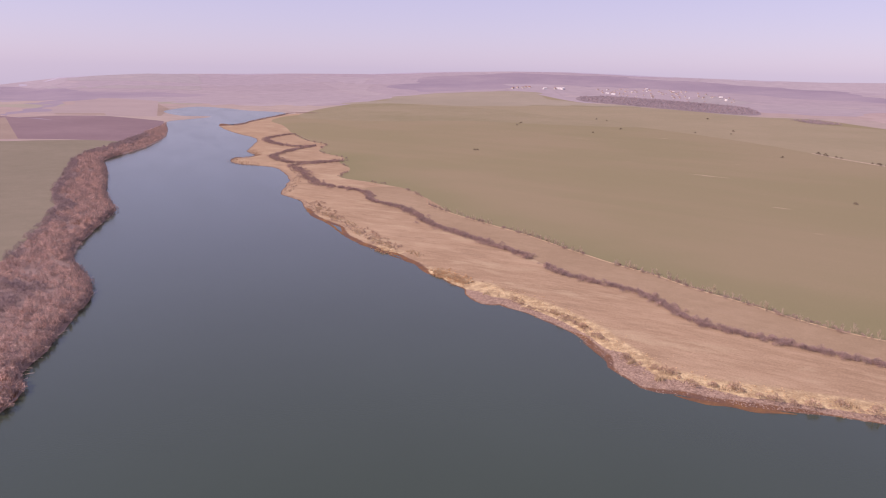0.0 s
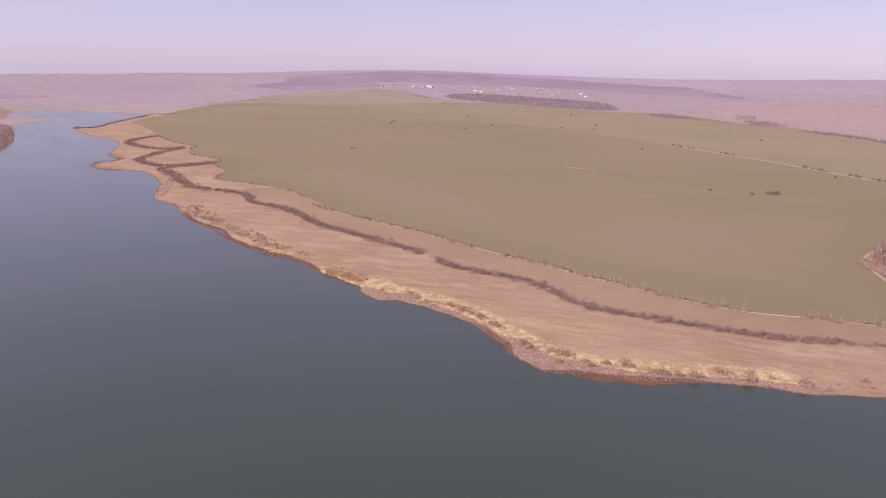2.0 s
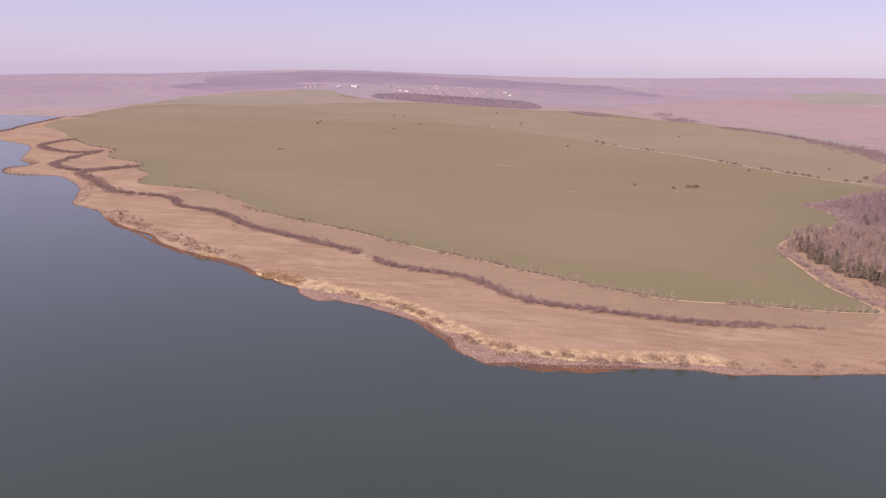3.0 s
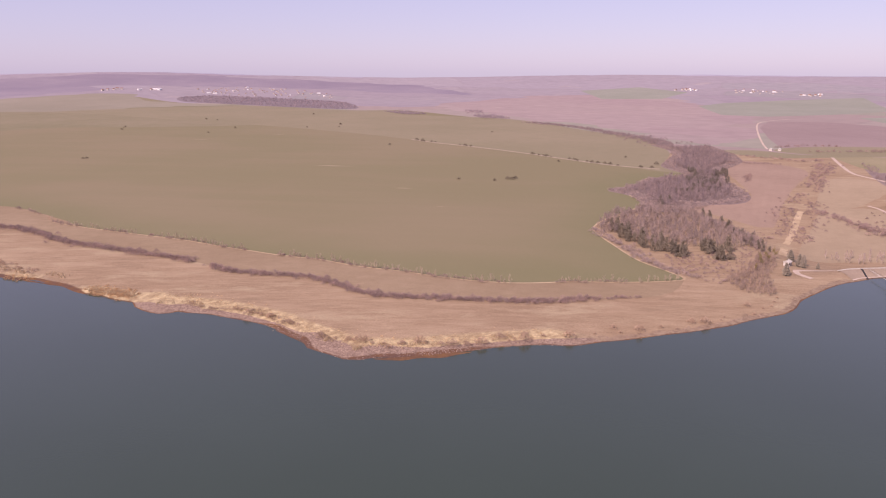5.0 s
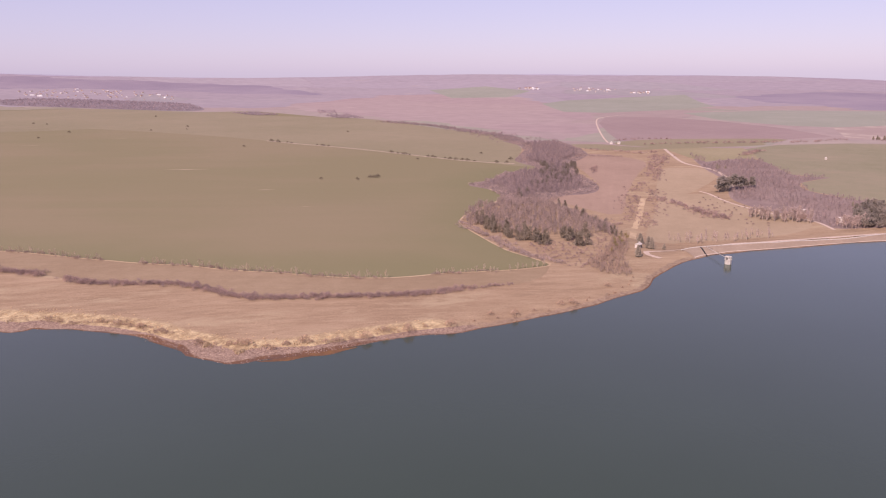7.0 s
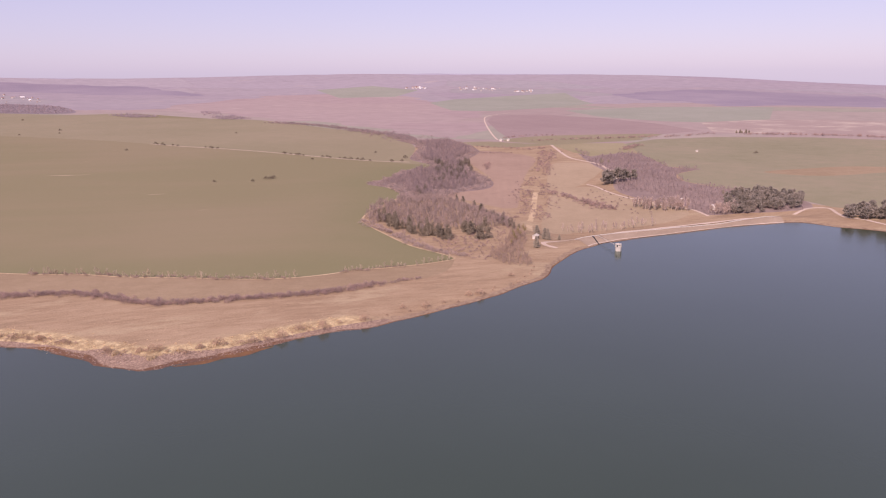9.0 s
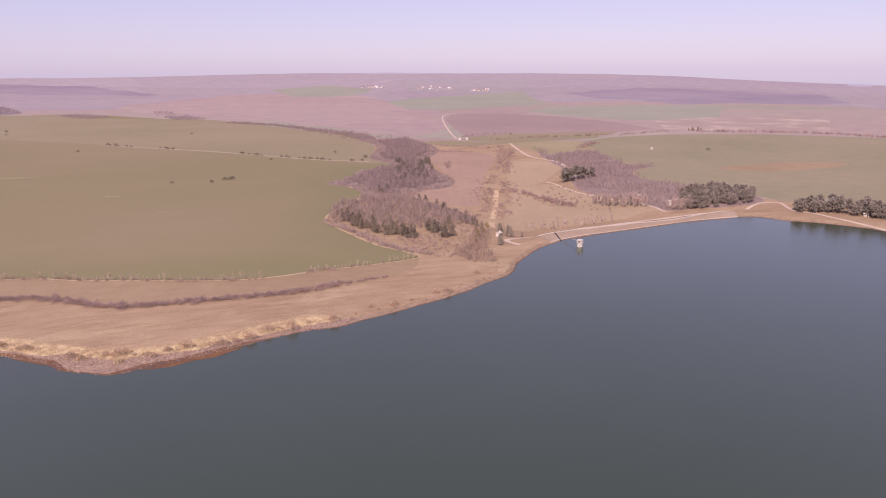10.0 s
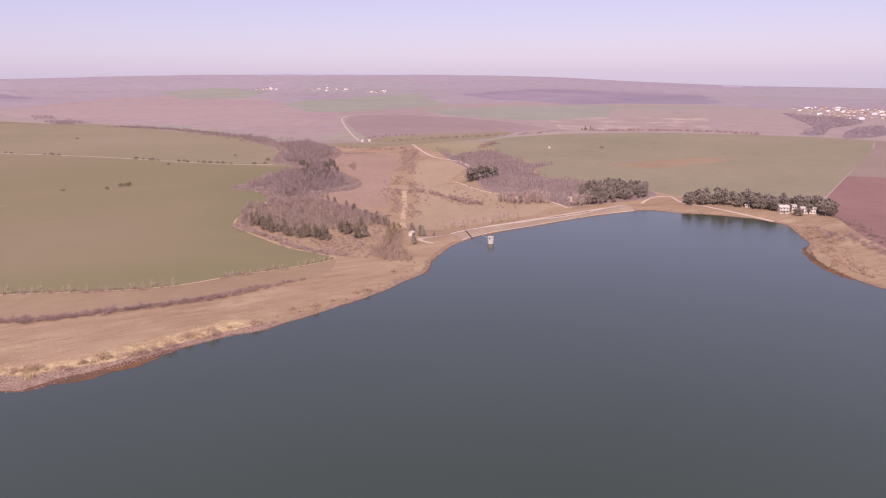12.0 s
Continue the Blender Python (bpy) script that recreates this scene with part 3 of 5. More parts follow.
    faces.append(tuple(range((len(points) - 1) * sides, len(points) * sides)))
    return verts, faces


def together(pieces):
    verts, faces = [], []
    for v, f in pieces:
        k = len(verts)
        verts += list(v)
        faces += [tuple(i + k for i in q) for q in f]
    return verts, faces


def blade(base, tip, width, rng):
    """A thin spray of twigs or needles from base to tip."""
    d = Vector(tip) - Vector(base)
    side = d.cross(Vector((rng.uniform(-1, 1), rng.uniform(-1, 1), rng.uniform(-1, 1))))
    if side.length < 1e-6:
        side = Vector((1, 0, 0))
    side = side.normalized() * width / 2
    return [Vector(base) + side, Vector(base) - side, Vector(tip)], [(0, 1, 2)]


# ---- plants: each kind gives (wood, crown) as verts and faces ----
def bare_tree_shape(seed, height=9.0, spread=3.0, twigs=260, stems=1, low=0.25, width=0.13, upright=0.4):
    rng = random.Random(seed)
    wood, crown, tips = [], [], []
    single = stems == 1
    for s in range(stems):
        lean = Vector((rng.uniform(-1, 1), rng.uniform(-1, 1), 0)) * (0.06 if single else 0.28) * height
        foot = Vector((rng.uniform(-1, 1), rng.uniform(-1, 1), 0)) * (0 if single else 0.12 * spread)
        cuts = (0, 0.25, 0.5, 0.75, 1) if single else (0, 0.5, 1)
        line = [foot + lean * t ** 1.4 + Vector((0, 0, height * 0.82 * t - (0.25 if t == 0 else 0))) for t in cuts]
        r0 = height * (0.020 if single else 0.012)
        wood.append(tube(line, [r0 * (1 - 0.9 * t) for t in cuts], 5 if single else 3))
        n = 9 if single else 2
        for k in range(n):
            t = low + (0.95 - low) * (k + rng.random()) / n
            i = min(int(t * (len(line) - 1)), len(line) - 2)
            start = line[i].lerp(line[i + 1], t * (len(line) - 1) - i)
            a = rng.uniform(0, 2 * math.pi)
            reach = spread * (1.05 - 0.65 * t) * rng.uniform(0.6, 1.05)
            end = start + Vector((math.cos(a) * reach, math.sin(a) * reach, reach * upright + rng.uniform(0, 0.18) * height))
            wood.append(tube([start, end], [r0 * 0.4, r0 * 0.06], 3))
            tips.append((start, end))
    for k in range(twigs):
        start, end = rng.choice(tips)
        b = start.lerp(end, rng.uniform(0.1, 1))
        d = Vector((rng.gauss(0, 1), rng.gauss(0, 1), rng.gauss(0.5, 0.8))).normalized() * rng.uniform(0.08, 0.2) * (height + spread) * 0.55
        crown.append(blade(b, b + d, width * rng.uniform(0.7, 1.5), rng))
    return together(wood), together(crown)


def clump_shape(seed, height=4.0, spread=3.0, twigs=140, width=0.16):
    """A light bush for thickets: a few stems under a dome of fine twigs."""
    rng = random.Random(seed)
    wood, crown = [], []
    for k in range(3):
        a, r = rng.uniform(0, 6.28), rng.uniform(0.2, 0.6) * spread
        wood.append(tube([(0.2 * math.cos(a), 0.2 * math.sin(a), -0.25), (r * math.cos(a), r * math.sin(a), height * rng.uniform(0.6, 0.95))], [0.1, 0.03], 3))
    for k in range(twigs):
        a, r = rng.uniform(0, 6.28), spread * rng.random() ** 0.6
        top = height * (1 - 0.66 * (r / spread) ** 2)
        b = Vector((r * math.cos(a) * 0.9, r * math.sin(a) * 0.9, top * rng.uniform(0.3, 0.85)))
        d = Vector((math.cos(a) * r / spread + rng.gauss(0, 0.6), math.sin(a) * r / spread + rng.gauss(0, 0.6), rng.gauss(0.55, 0.45))).normalized()
        crown.append(blade(b, b + d * height * rng.uniform(0.14, 0.26), width * rng.uniform(0.6, 1.5), rng))
    return together(wood), together(crown)


def stand_shape(seed, height=8.5, spread=2.9, twigs=210, width=0.13):
    """A few slender leafless stems growing close together, their twigs rising to a feathery top."""
    rng = random.Random(seed)
    wood, crown, stems = [], [], []
    for k in range(4):
        a, r = rng.uniform(0, 6.28), rng.uniform(0.1, 0.75) * spread
        foot = Vector((r * math.cos(a), r * math.sin(a), -0.3))
        top = foot + Vector((rng.gauss(0, 0.5), rng.gauss(0, 0.5), height * rng.uniform(0.75, 1.05)))
        wood.append(tube([foot, top], [0.12, 0.025], 3))
        stems.append((foot, top))
    for k in range(twigs):
        foot, top = rng.choice(stems)
        t = 0.3 + 0.7 * rng.random() ** 0.75
        a, out = rng.uniform(0, 6.28), spread * rng.uniform(0.15, 0.8) * (1.25 - t)
        b = foot.lerp(top, t) + Vector((math.cos(a), math.sin(a), 0)) * out * 0.5
        crown.append(blade(b, b + Vector((math.cos(a) * out, math.sin(a) * out, height * rng.uniform(0.08, 0.17))), width * rng.uniform(0.6, 1.4), rng))
    return together(wood), together(crown)


def conifer_shape(seed, height=11.5, spread=4.3):
    rng = random.Random(seed)
    wood = tube([(0, 0, -0.3), (0, 0, height * 0.5), (0, 0, height)], [height * 0.016, height * 0.009, 0.03], 5)
    crown, tiers = [], 20
    for k in range(tiers):
        t = k / (tiers - 1)
        z = height * (0.08 + 0.9 * t)
        reach = spread * (1 - t) ** 0.5 * min(1, 0.6 + 2.2 * t) + 0.25
        n = 11 - int(5 * t)
        for j in range(n):
            a = 2 * math.pi * (j + rng.random()) / n
            rr = reach * rng.uniform(0.5, 1.15)
            b, e = Vector((0, 0, z)), Vector((math.cos(a) * rr, math.sin(a) * rr, z - rr * rng.uniform(0.12, 0.42)))
            side = Vector((-math.sin(a), math.cos(a), 0)) * rr * 0.3
            m = b.lerp(e, 0.55)
            dn = Vector((0, 0, -0.22 * rr))
            crown.append(([b, m + side + dn, e, m - side + dn, m + Vector((0, 0, 0.10 * rr))], [(0, 1, 4), (1, 2, 4), (2, 3, 4), (3, 0, 4)]))
    return wood, together(crown)


def column_shape(seed, height=10.5, spread=3.6):
    """A dense old conifer: needle clumps from the ground to a blunt top."""
    rng = random.Random(seed)
    wood = [tube([(0, 0, -0.3), (0, 0, height * 0.5), (0, 0, height * 0.92)], [height * 0.018, height * 0.011, 0.04], 5)]
    crown = []
    for k in range(17):
        t = (k + rng.random()) / 17
        a, rr = rng.uniform(0, 6.28), spread * rng.uniform(0.2, 0.62) * (1.1 - 0.85 * t ** 2)
        c = Vector((math.cos(a) * rr, math.sin(a) * rr, height * (0.1 + 0.82 * t)))
        wood.append(tube([(0, 0, c.z - 0.3), c], [0.07, 0.02], 3))
        size = spread * rng.uniform(0.38, 0.55) * (1.05 - 0.4 * t)
        for j in range(46):
            d = Vector((rng.gauss(0, 1), rng.gauss(0, 1), rng.gauss(0, 0.9))).normalized()
            crown.append(blade(c + d * size * rng.uniform(0.2, 0.7), c + d * size * rng.uniform(0.8, 1.25), size * 0.34, rng))
    return together(wood), together(crown)


def pine_shape(seed, height=11.0, spread=4.2):
    rng = random.Random(seed)
    lean = rng.uniform(-0.5, 0.5)
    wood = [tube([(0, 0, -0.3), (lean * 0.4, 0, height * 0.45), (lean, 0, height * 0.85)], [height * 0.02, height * 0.014, 0.05], 5)]
    crown = []
    for k in range(16):
        a, t = rng.uniform(0, 2 * math.pi), rng.uniform(0.28, 1.0)
        rr = spread * rng.uniform(0.15, 0.75) * (1.25 - 0.75 * t)
        c = Vector((lean + math.cos(a) * rr, math.sin(a) * rr, height * (0.12 + 0.82 * t)))
        wood.append(tube([(lean * t, 0, height * 0.75 * t), c], [height * 0.006, 0.02], 3))
        size = spread * rng.uniform(0.34, 0.55)
        for j in range(52):
            d = Vector((rng.gauss(0, 1), rng.gauss(0, 1), rng.gauss(0, 0.75))).normalized()
            b = c + d * size * rng.uniform(0.25, 0.7)
            crown.append(blade(b, c + d * size * rng.uniform(0.85, 1.2) + Vector((0, 0, 0.1)), size * 0.42, rng))
    return together(wood), together(crown)


def plant_kind(name, shapes, wood_mat, crown_mat, label, category, parts=("trunk", "crown")):
    """Ready meshes of one kind, to be planted as things of their own."""
    made = []
    for wood, crown in shapes:
        made.append((mesh_of(parts[0], *wood, wood_mat), mesh_of(parts[1], *crown, crown_mat)))
    return dict(name=name, meshes=made, label=label, category=category, parts=parts)


def plant(kind, spots, group, scale=(0.75, 1.25), seed=1, label=""):
    """One thing for every spot, standing on the ground."""
    if not len(spots):
        return
    rng = random.Random(seed)
    zs = heights(spots)
    firsts = {}
    for (x, y), z in zip(spots, zs):
        k = rng.randrange(len(kind["meshes"]))
        s = rng.uniform(*scale)
        m = Matrix.LocRotScale((x, y, z), Euler((0, 0, rng.uniform(0, 6.28))), (s * rng.uniform(0.9, 1.1), s, s * rng.uniform(0.85, 1.15)))
        if k in firsts:
            ob = copy_thing(firsts[k], Matrix())
        else:
            ob = thing(kind["name"], label or kind["label"], kind["category"], group)
            for pname, me in zip(kind["parts"], kind["meshes"][k]):
                child = new(pname, me)
                child.parent = ob
            firsts[k] = ob
        ob.matrix_basis = m


def mass(name, shapes, spots, materials, label, category, scale=(0.75, 1.25), seed=1, sink=0.0):
    """Woods and thickets that nobody could count: one object."""
    rng = np.random.default_rng(seed)
    zs = heights(spots)
    V, F, S, base = [], [], [], 0
    tone = []
    flat = []
    for wood, crown in shapes:
        v, f = together([wood, crown])
        tri, slot = [], []
        for i, q in enumerate(f):
            for j in range(1, len(q) - 1):
                tri.append((q[0], q[j], q[j + 1]))
                slot.append(0 if i < len(wood[1]) else 1)
        flat.append((np.array([tuple(p) for p in v]), np.array(tri), np.array(slot)))
    for (x, y), z in zip(spots, zs):
        v, f, s = flat[rng.integers(len(flat))]
        a, k = rng.uniform(0, 6.28), rng.uniform(*scale)
        c, n = math.cos(a) * k, math.sin(a) * k
        w = np.stack([x + v[:, 0] * c - v[:, 1] * n, y + v[:, 0] * n + v[:, 1] * c, z - sink + v[:, 2] * k * rng.uniform(0.85, 1.15)], 1)
        V.append(w)
        F.append(f + base)
        S.append(s)
        tone.append(np.full(len(v), rng.random()))
        base += len(v)
    V, F, S = np.concatenate(V), np.concatenate(F), np.concatenate(S)
    me = bpy.data.meshes.new(name)
    me.vertices.add(len(V))
    me.vertices.foreach_set("co", V.astype(np.float32).ravel())
    me.loops.add(len(F) * 3)
    me.loops.foreach_set("vertex_index", F.astype(np.int32).ravel())
    me.polygons.add(len(F))
    me.polygons.foreach_set("loop_start", np.arange(0, len(F) * 3, 3, dtype=np.int32))
    for m in materials:
        me.materials.append(m)
    me.polygons.foreach_set("material_index", S.astype(np.int32))
    me.attributes.new("tone", "FLOAT", "POINT").data.foreach_set("value", np.concatenate(tone).astype(np.float32))
    me.update(calc_edges=True)
    return tagged(new(name, me), label, category, kind="stuff")


def scatter(poly, spacing, seed, clear=()):
    """Spots in a polygon, uneven, at about that spacing, away from the water."""
    rng = np.random.default_rng(seed)
    p = np.array(poly, float)
    lo, hi = p.min(0), p.max(0)
    X, Y = np.meshgrid(np.arange(lo[0], hi[0], spacing), np.arange(lo[1], hi[1], spacing))
    X, Y = (X + rng.uniform(-0.48, 0.48, X.shape) * spacing).ravel(), (Y + rng.uniform(-0.48, 0.48, Y.shape) * spacing).ravel()
    ok = inside(X, Y, p)
    for q in clear:
        ok &= ~inside(X, Y, q)
    X, Y = X[ok], Y[ok]
    ok = shore_distance(X, Y) > 1.0
    return np.stack([X[ok], Y[ok]], 1)


def thinned(spots, scale, level):
    """Leaves clearings among scattered spots."""
    return np.array([s for s in spots if noise.noise(Vector((s[0] * scale, s[1] * scale, 6))) < level])


def along(pts, spacing, seed, width=2.0, gaps=0.0):
    rng = np.random.default_rng(seed)
    line = smooth_line(pts, 2.0)
    seg = np.hypot(*np.diff(line, axis=0).T)
    s = np.concatenate([[0], np.cumsum(seg)])
    out = []
    at = 0.0
    while at < s[-1]:
        i = min(np.searchsorted(s, at, "right") - 1, len(line) - 2)
        q = line[i] + (line[i + 1] - line[i]) * (at - s[i]) / max(seg[i], 1e-6)
        if noise.noise(Vector((q[0] * 0.02, q[1] * 0.02, seed))) > gaps * 2 - 1 or gaps == 0:
            out.append(q + rng.normal(0, width / 2, 2))
        at += spacing * rng.uniform(0.6, 1.4)
    return np.array(out)


# ---- ground: one sheet to the hills ----
GREEN_FIELD = FIELD_EDGE_W[:15] + FIELD_EDGE_N[1:] + FIELD_EDGE_E[1:] + FIELD_FAR[::-1]
GREEN_BEYOND = [(100, 2560), (200, 2300), (350, 1900), (480, 1600), (560, 1330)] + HEDGE_LINE[:-1] + FIELD_EDGE_E[14:] + [(960, 1900), (1048, 2109), (909, 2201), (714, 2599)]
STRIP = SHRUB_MID + SHRUB_N + SHRUB_N2 + [(285, 272), (309, 287)] + FIELD_EDGE_N[::-1] + FIELD_EDGE_W[14:12:-1]
VALLEY = [(309, 287), (345, 403), (358, 424), (477, 476), (494, 524), (515, 576), (691, 629), (739, 707), (840, 780), (960, 720), (979, 617), (1063, 532),
          (946, 448), (838, 335), (709, 228), (672, 135), (674, 82), (684, 28), (640, -12), (455, -62), (300, 200)]
MEADOW_W = SHORE_WEST + [(-10, 446), (100, 430), (200, 330)] + FIELD_EDGE_N[::-1] + FIELD_EDGE_W[:15][::-1]
BANK_WOOD = LWOOD[1:] + SHORE_FAR_BANK[:24][::-1] + [(-185, 0), (-330, 0), (-300, 300)]
# the same wheat field, cut by distance for its haze-tinted copies
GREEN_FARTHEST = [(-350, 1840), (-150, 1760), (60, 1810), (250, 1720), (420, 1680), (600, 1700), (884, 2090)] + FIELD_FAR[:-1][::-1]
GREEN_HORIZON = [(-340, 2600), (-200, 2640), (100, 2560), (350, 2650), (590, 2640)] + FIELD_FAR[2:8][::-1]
MEADOW_A = [(652, 425), (763, 489), (791, 482), (806, 458), (776, 418), (669, 388), (627, 386), (600, 392)]
PALE_PATCH = [(859, 250), (917, 220), (968, 185), (995, 143), (977, 120), (919, 147), (862, 193)]
LEFT_WOOD = [(-979, 1699), (-1298, 2275), (-1530, 3027), (-1180, 2336), (-1124, 2054), (-935, 1671)]
LEFT_PALE = [(-1445, 2875), (-1270, 2819), (-1023, 2625), (-715, 1819), (-823, 1788), (-879, 1892), (-1017, 1824), (-1145, 2099), (-1177, 2337)]
RIDGE_WEST = [(-2327, 3866), (-1706, 3340), (-1120, 3193), (-997, 2935), (-1292, 2773), (-1654, 2738)]
RIDGE_NORTH = [(-263, 3812), (27, 3963), (294, 3920), (314, 3615), (24, 3405), (-197, 3421)]
RIDGE_TOP = [(-138, 4435), (308, 4560), (833, 4500), (1386, 4290), (1750, 3950), (1961, 3496), (1886, 2982), (1756, 3133), (1438, 3508), (1087, 3724), (662, 3889), (255, 3827), (-105, 3769)]
RIDGE_EAST = [(3113, 1533), (3584, 1340), (3625, 932), (3642, 551), (2960, 445), (2712, 659), (2571, 882), (2792, 1181)]
FAR_CROP_A = [(1927, 1142), (2295, 1031), (2559, 710), (1842, 521), (1647, 619), (1631, 708), (1706, 911)]
FAR_CROP_B = [(2386, 2811), (2753, 2783), (2710, 2427), (2302, 2200), (2101, 2340)]
FAR_CROP_C = [(2101, 1835), (2339, 1915), (2678, 1864), (2992, 1760), (2398, 1292), (2014, 1276), (1773, 1307), (1730, 1427)]
FAR_CROP_D = [(996, 725), (1115, 719), (1280, 581), (1240, 552), (1086, 587), (994, 644)]
FAR_PLOUGH = [(1586, 1169), (1700, 1100), (1662, 888), (1551, 687), (1405, 529), (1187, 583), (1039, 743), (1164, 856), (1389, 1045)]
FAR_PINK = [(1330, 2368), (2008, 2680), (2358, 2252), (1688, 1267), (1057, 819), (973, 931), (1149, 1569)]
FAR_BARE = [(1647, 619), (1795, 550), (1918, 414), (1911, 284), (1501, 221), (1456, 323), (1394, 427), (1390, 499)]
VALLEY_FLOOR = [(446, 301), (530, 350), (604, 389), (640, 386), (660, 368), (640, 330), (622, 262), (596, 238), (540, 244), (480, 272)]
PARCELS = [(M_FAR, None), (M_BED, None), (M_MEADOW, VALLEY), (M_MEADOW, MEADOW_W), (M_GREEN, GREEN_FIELD), (M_GREEN_HAZED, GREEN_FARTHEST), (M_GREEN_HAZED_FAR, GREEN_HORIZON), (M_GREEN_FAR, GREEN_BEYOND), (M_TILLED, STRIP),
           (M_PLOUGH, PLOUGHED), (M_PASTURE, MEADOW_A), (M_PASTURE, VALLEY_FLOOR), (M_BRUSH, WOOD_B), (M_BRUSH, WOOD_C), (M_GREEN_EAST, EFIELD), (M_RED, RED_FIELD), (M_TAN, TAN_FIELD),
           (M_YELLOW, YFIELD), (M_GREEN_FAR, FARFIELD_GREEN), (M_GREEN_WEST, LGREEN), (M_PURPLE, LPURPLE), (M_TAN, LGREEN2), (M_TAN, LTAN), (M_FLOOR, BANK_WOOD),
           (M_TILLED, PALE_PATCH), (M_FAR_PINK, FAR_PINK), (M_FAR_PLOUGH, FAR_PLOUGH), (M_FAR_PALE, LEFT_PALE),
           (M_HAZED_RIDGE, RIDGE_WEST), (M_HAZED_RIDGE, RIDGE_NORTH), (M_HAZED_RIDGE, RIDGE_TOP), (M_HAZED_RIDGE, RIDGE_EAST), (M_HAZED_DARKWOOD, VILWOOD), (M_HAZED_DARKWOOD, DARKWOOD), (M_HAZED_DARKWOOD, DARKWOOD2), (M_HAZED_RIDGE, LEFT_WOOD),
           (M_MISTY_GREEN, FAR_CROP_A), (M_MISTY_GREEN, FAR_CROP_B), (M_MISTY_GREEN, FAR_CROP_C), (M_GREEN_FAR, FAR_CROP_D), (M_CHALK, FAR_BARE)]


STRAIGHT = (M_MISTY_GREEN, M_FAR_PALE, M_FAR_PLOUGH, M_CHALK, M_RED, M_TAN, M_PURPLE, M_GREEN_EAST, M_YELLOW)


RAGGED = (M_HAZED_RIDGE, M_FAR_PINK, M_GREEN_HAZED_FAR)


def straight_line(pts, step):
    """A closed outline with straight sides, cut into even steps."""
    out = []
    for a, b in zip(pts, pts[1:] + pts[:1]):
        k = max(1, int(math.hypot(b[0] - a[0], b[1] - a[1]) / step))
        out += [(a[0] + (b[0] - a[0]) * j / k, a[1] + (b[1] - a[1]) * j / k) for j in range(k)]
    return np.array(out)


def ragged(row, size):
    """An outline torn at two scales, as woods and fallow on slopes are."""
    out = np.array(row, float)
    for q in out:
        v = Vector((q[0] / 260, q[1] / 260, 1.7))
        for f, a in ((1, 1.0), (3.1, 0.45)):
            q[0] += size * a * noise.noise(v * f)
            q[1] += size * a * noise.noise(v * f + Vector((17, 3, 9)))
    return out


def ground():
    rng = np.random.default_rng(4)
    t = np.linspace(-1, 1, 190)
    lines = np.sinh(t * 4.3) / np.sinh(4.3) * 5200
    X, Y = np.meshgrid(lines + 150, lines + 330)
    X, Y = X + rng.uniform(-0.2, 0.2, X.shape) * np.gradient(lines)[None, :], Y + rng.uniform(-0.2, 0.2, Y.shape) * np.gradient(lines)[:, None]
    X, Y = X.ravel(), Y.ravel()
    ok = np.hypot(X, Y) < 4850
    pts = [np.stack([X[ok], Y[ok]], 1)]
    edges, base = [], len(pts[0])
    rows = [LAKE] + [straight_line(p, 12) if m in STRAIGHT else ragged(smooth_line(p, 9, True), 110) if m in RAGGED else smooth_line(p, 9, True, 1.5) for m, p in PARCELS if p is not None]
    for k, row in enumerate(rows):
        n = len(row)
        edges += [(base + i, base + (i + 1) % n) for i in range(n)]
        pts.append(row)
        base += n
    # rows beside the shore, for the bands of mud, gravel and straw
    tang = np.roll(LAKE, -1, 0) - np.roll(LAKE, 1, 0)
    nrm = np.stack([tang[:, 1], -tang[:, 0]], 1) / np.maximum(np.hypot(*tang.T), 1e-6)[:, None]
    for off in (-14, -6, -2.5, 1.2, 2.5, 4.2, 6, 8.5, 11, 14, 18, 28):
        near = np.hypot(*LAKE.T) < 900
        pts.append((LAKE + nrm * off)[near])
    allp = np.concatenate(pts)
    from mathutils import geometry
    out = geometry.delaunay_2d_cdt([Vector(p) for p in allp], edges, [], 0, 0.02, False)
    P = np.array([tuple(v) for v in out[0]])
    F = np.array(out[2])
    d = shore_distance(P[:, 0], P[:, 1])
    on_shore = np.abs(d) < 0.05
    Z = relief(P[:, 0], P[:, 1], np.where(on_shore, 0, d))
    cx, cy = P[F].mean(1).T
    cd = shore_distance(cx, cy)
    slot = np.where(((cd < 60) & (np.hypot(cx, cy) < 1500)) | ((cd < 260) & (cx > -150) & (cx < 640)), 2, 0)
    for i, row in zip(range(2, len(PARCELS)), rows[1:]):
        slot[inside(cx, cy, row)] = i
    # past these distances the ground takes the haze-tinted copies
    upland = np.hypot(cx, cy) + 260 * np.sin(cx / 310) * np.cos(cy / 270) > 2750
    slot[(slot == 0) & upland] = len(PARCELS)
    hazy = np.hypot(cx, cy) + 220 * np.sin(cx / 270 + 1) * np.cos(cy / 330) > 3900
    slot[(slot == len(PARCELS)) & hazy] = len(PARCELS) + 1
    slot[cd < 0] = 1
    band = (cd > 0) & (cd < 22) & (slot != 2) & (slot != 3) & (cx > -150)
    slot[band] = 2
    me = bpy.data.meshes.new("ground")
    me.from_pydata(np.column_stack([P, Z]).tolist(), [], F.tolist())
    for m, _ in PARCELS + [(M_HAZED_UPLAND, None), (M_HAZED_FAR_HILLS, None)]:
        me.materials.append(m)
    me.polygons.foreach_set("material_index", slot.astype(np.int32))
    me.polygons.foreach_set("use_smooth", np.ones(len(F), bool))
    me.attributes.new("shore", "FLOAT", "POINT").data.foreach_set("value", d.astype(np.float32))
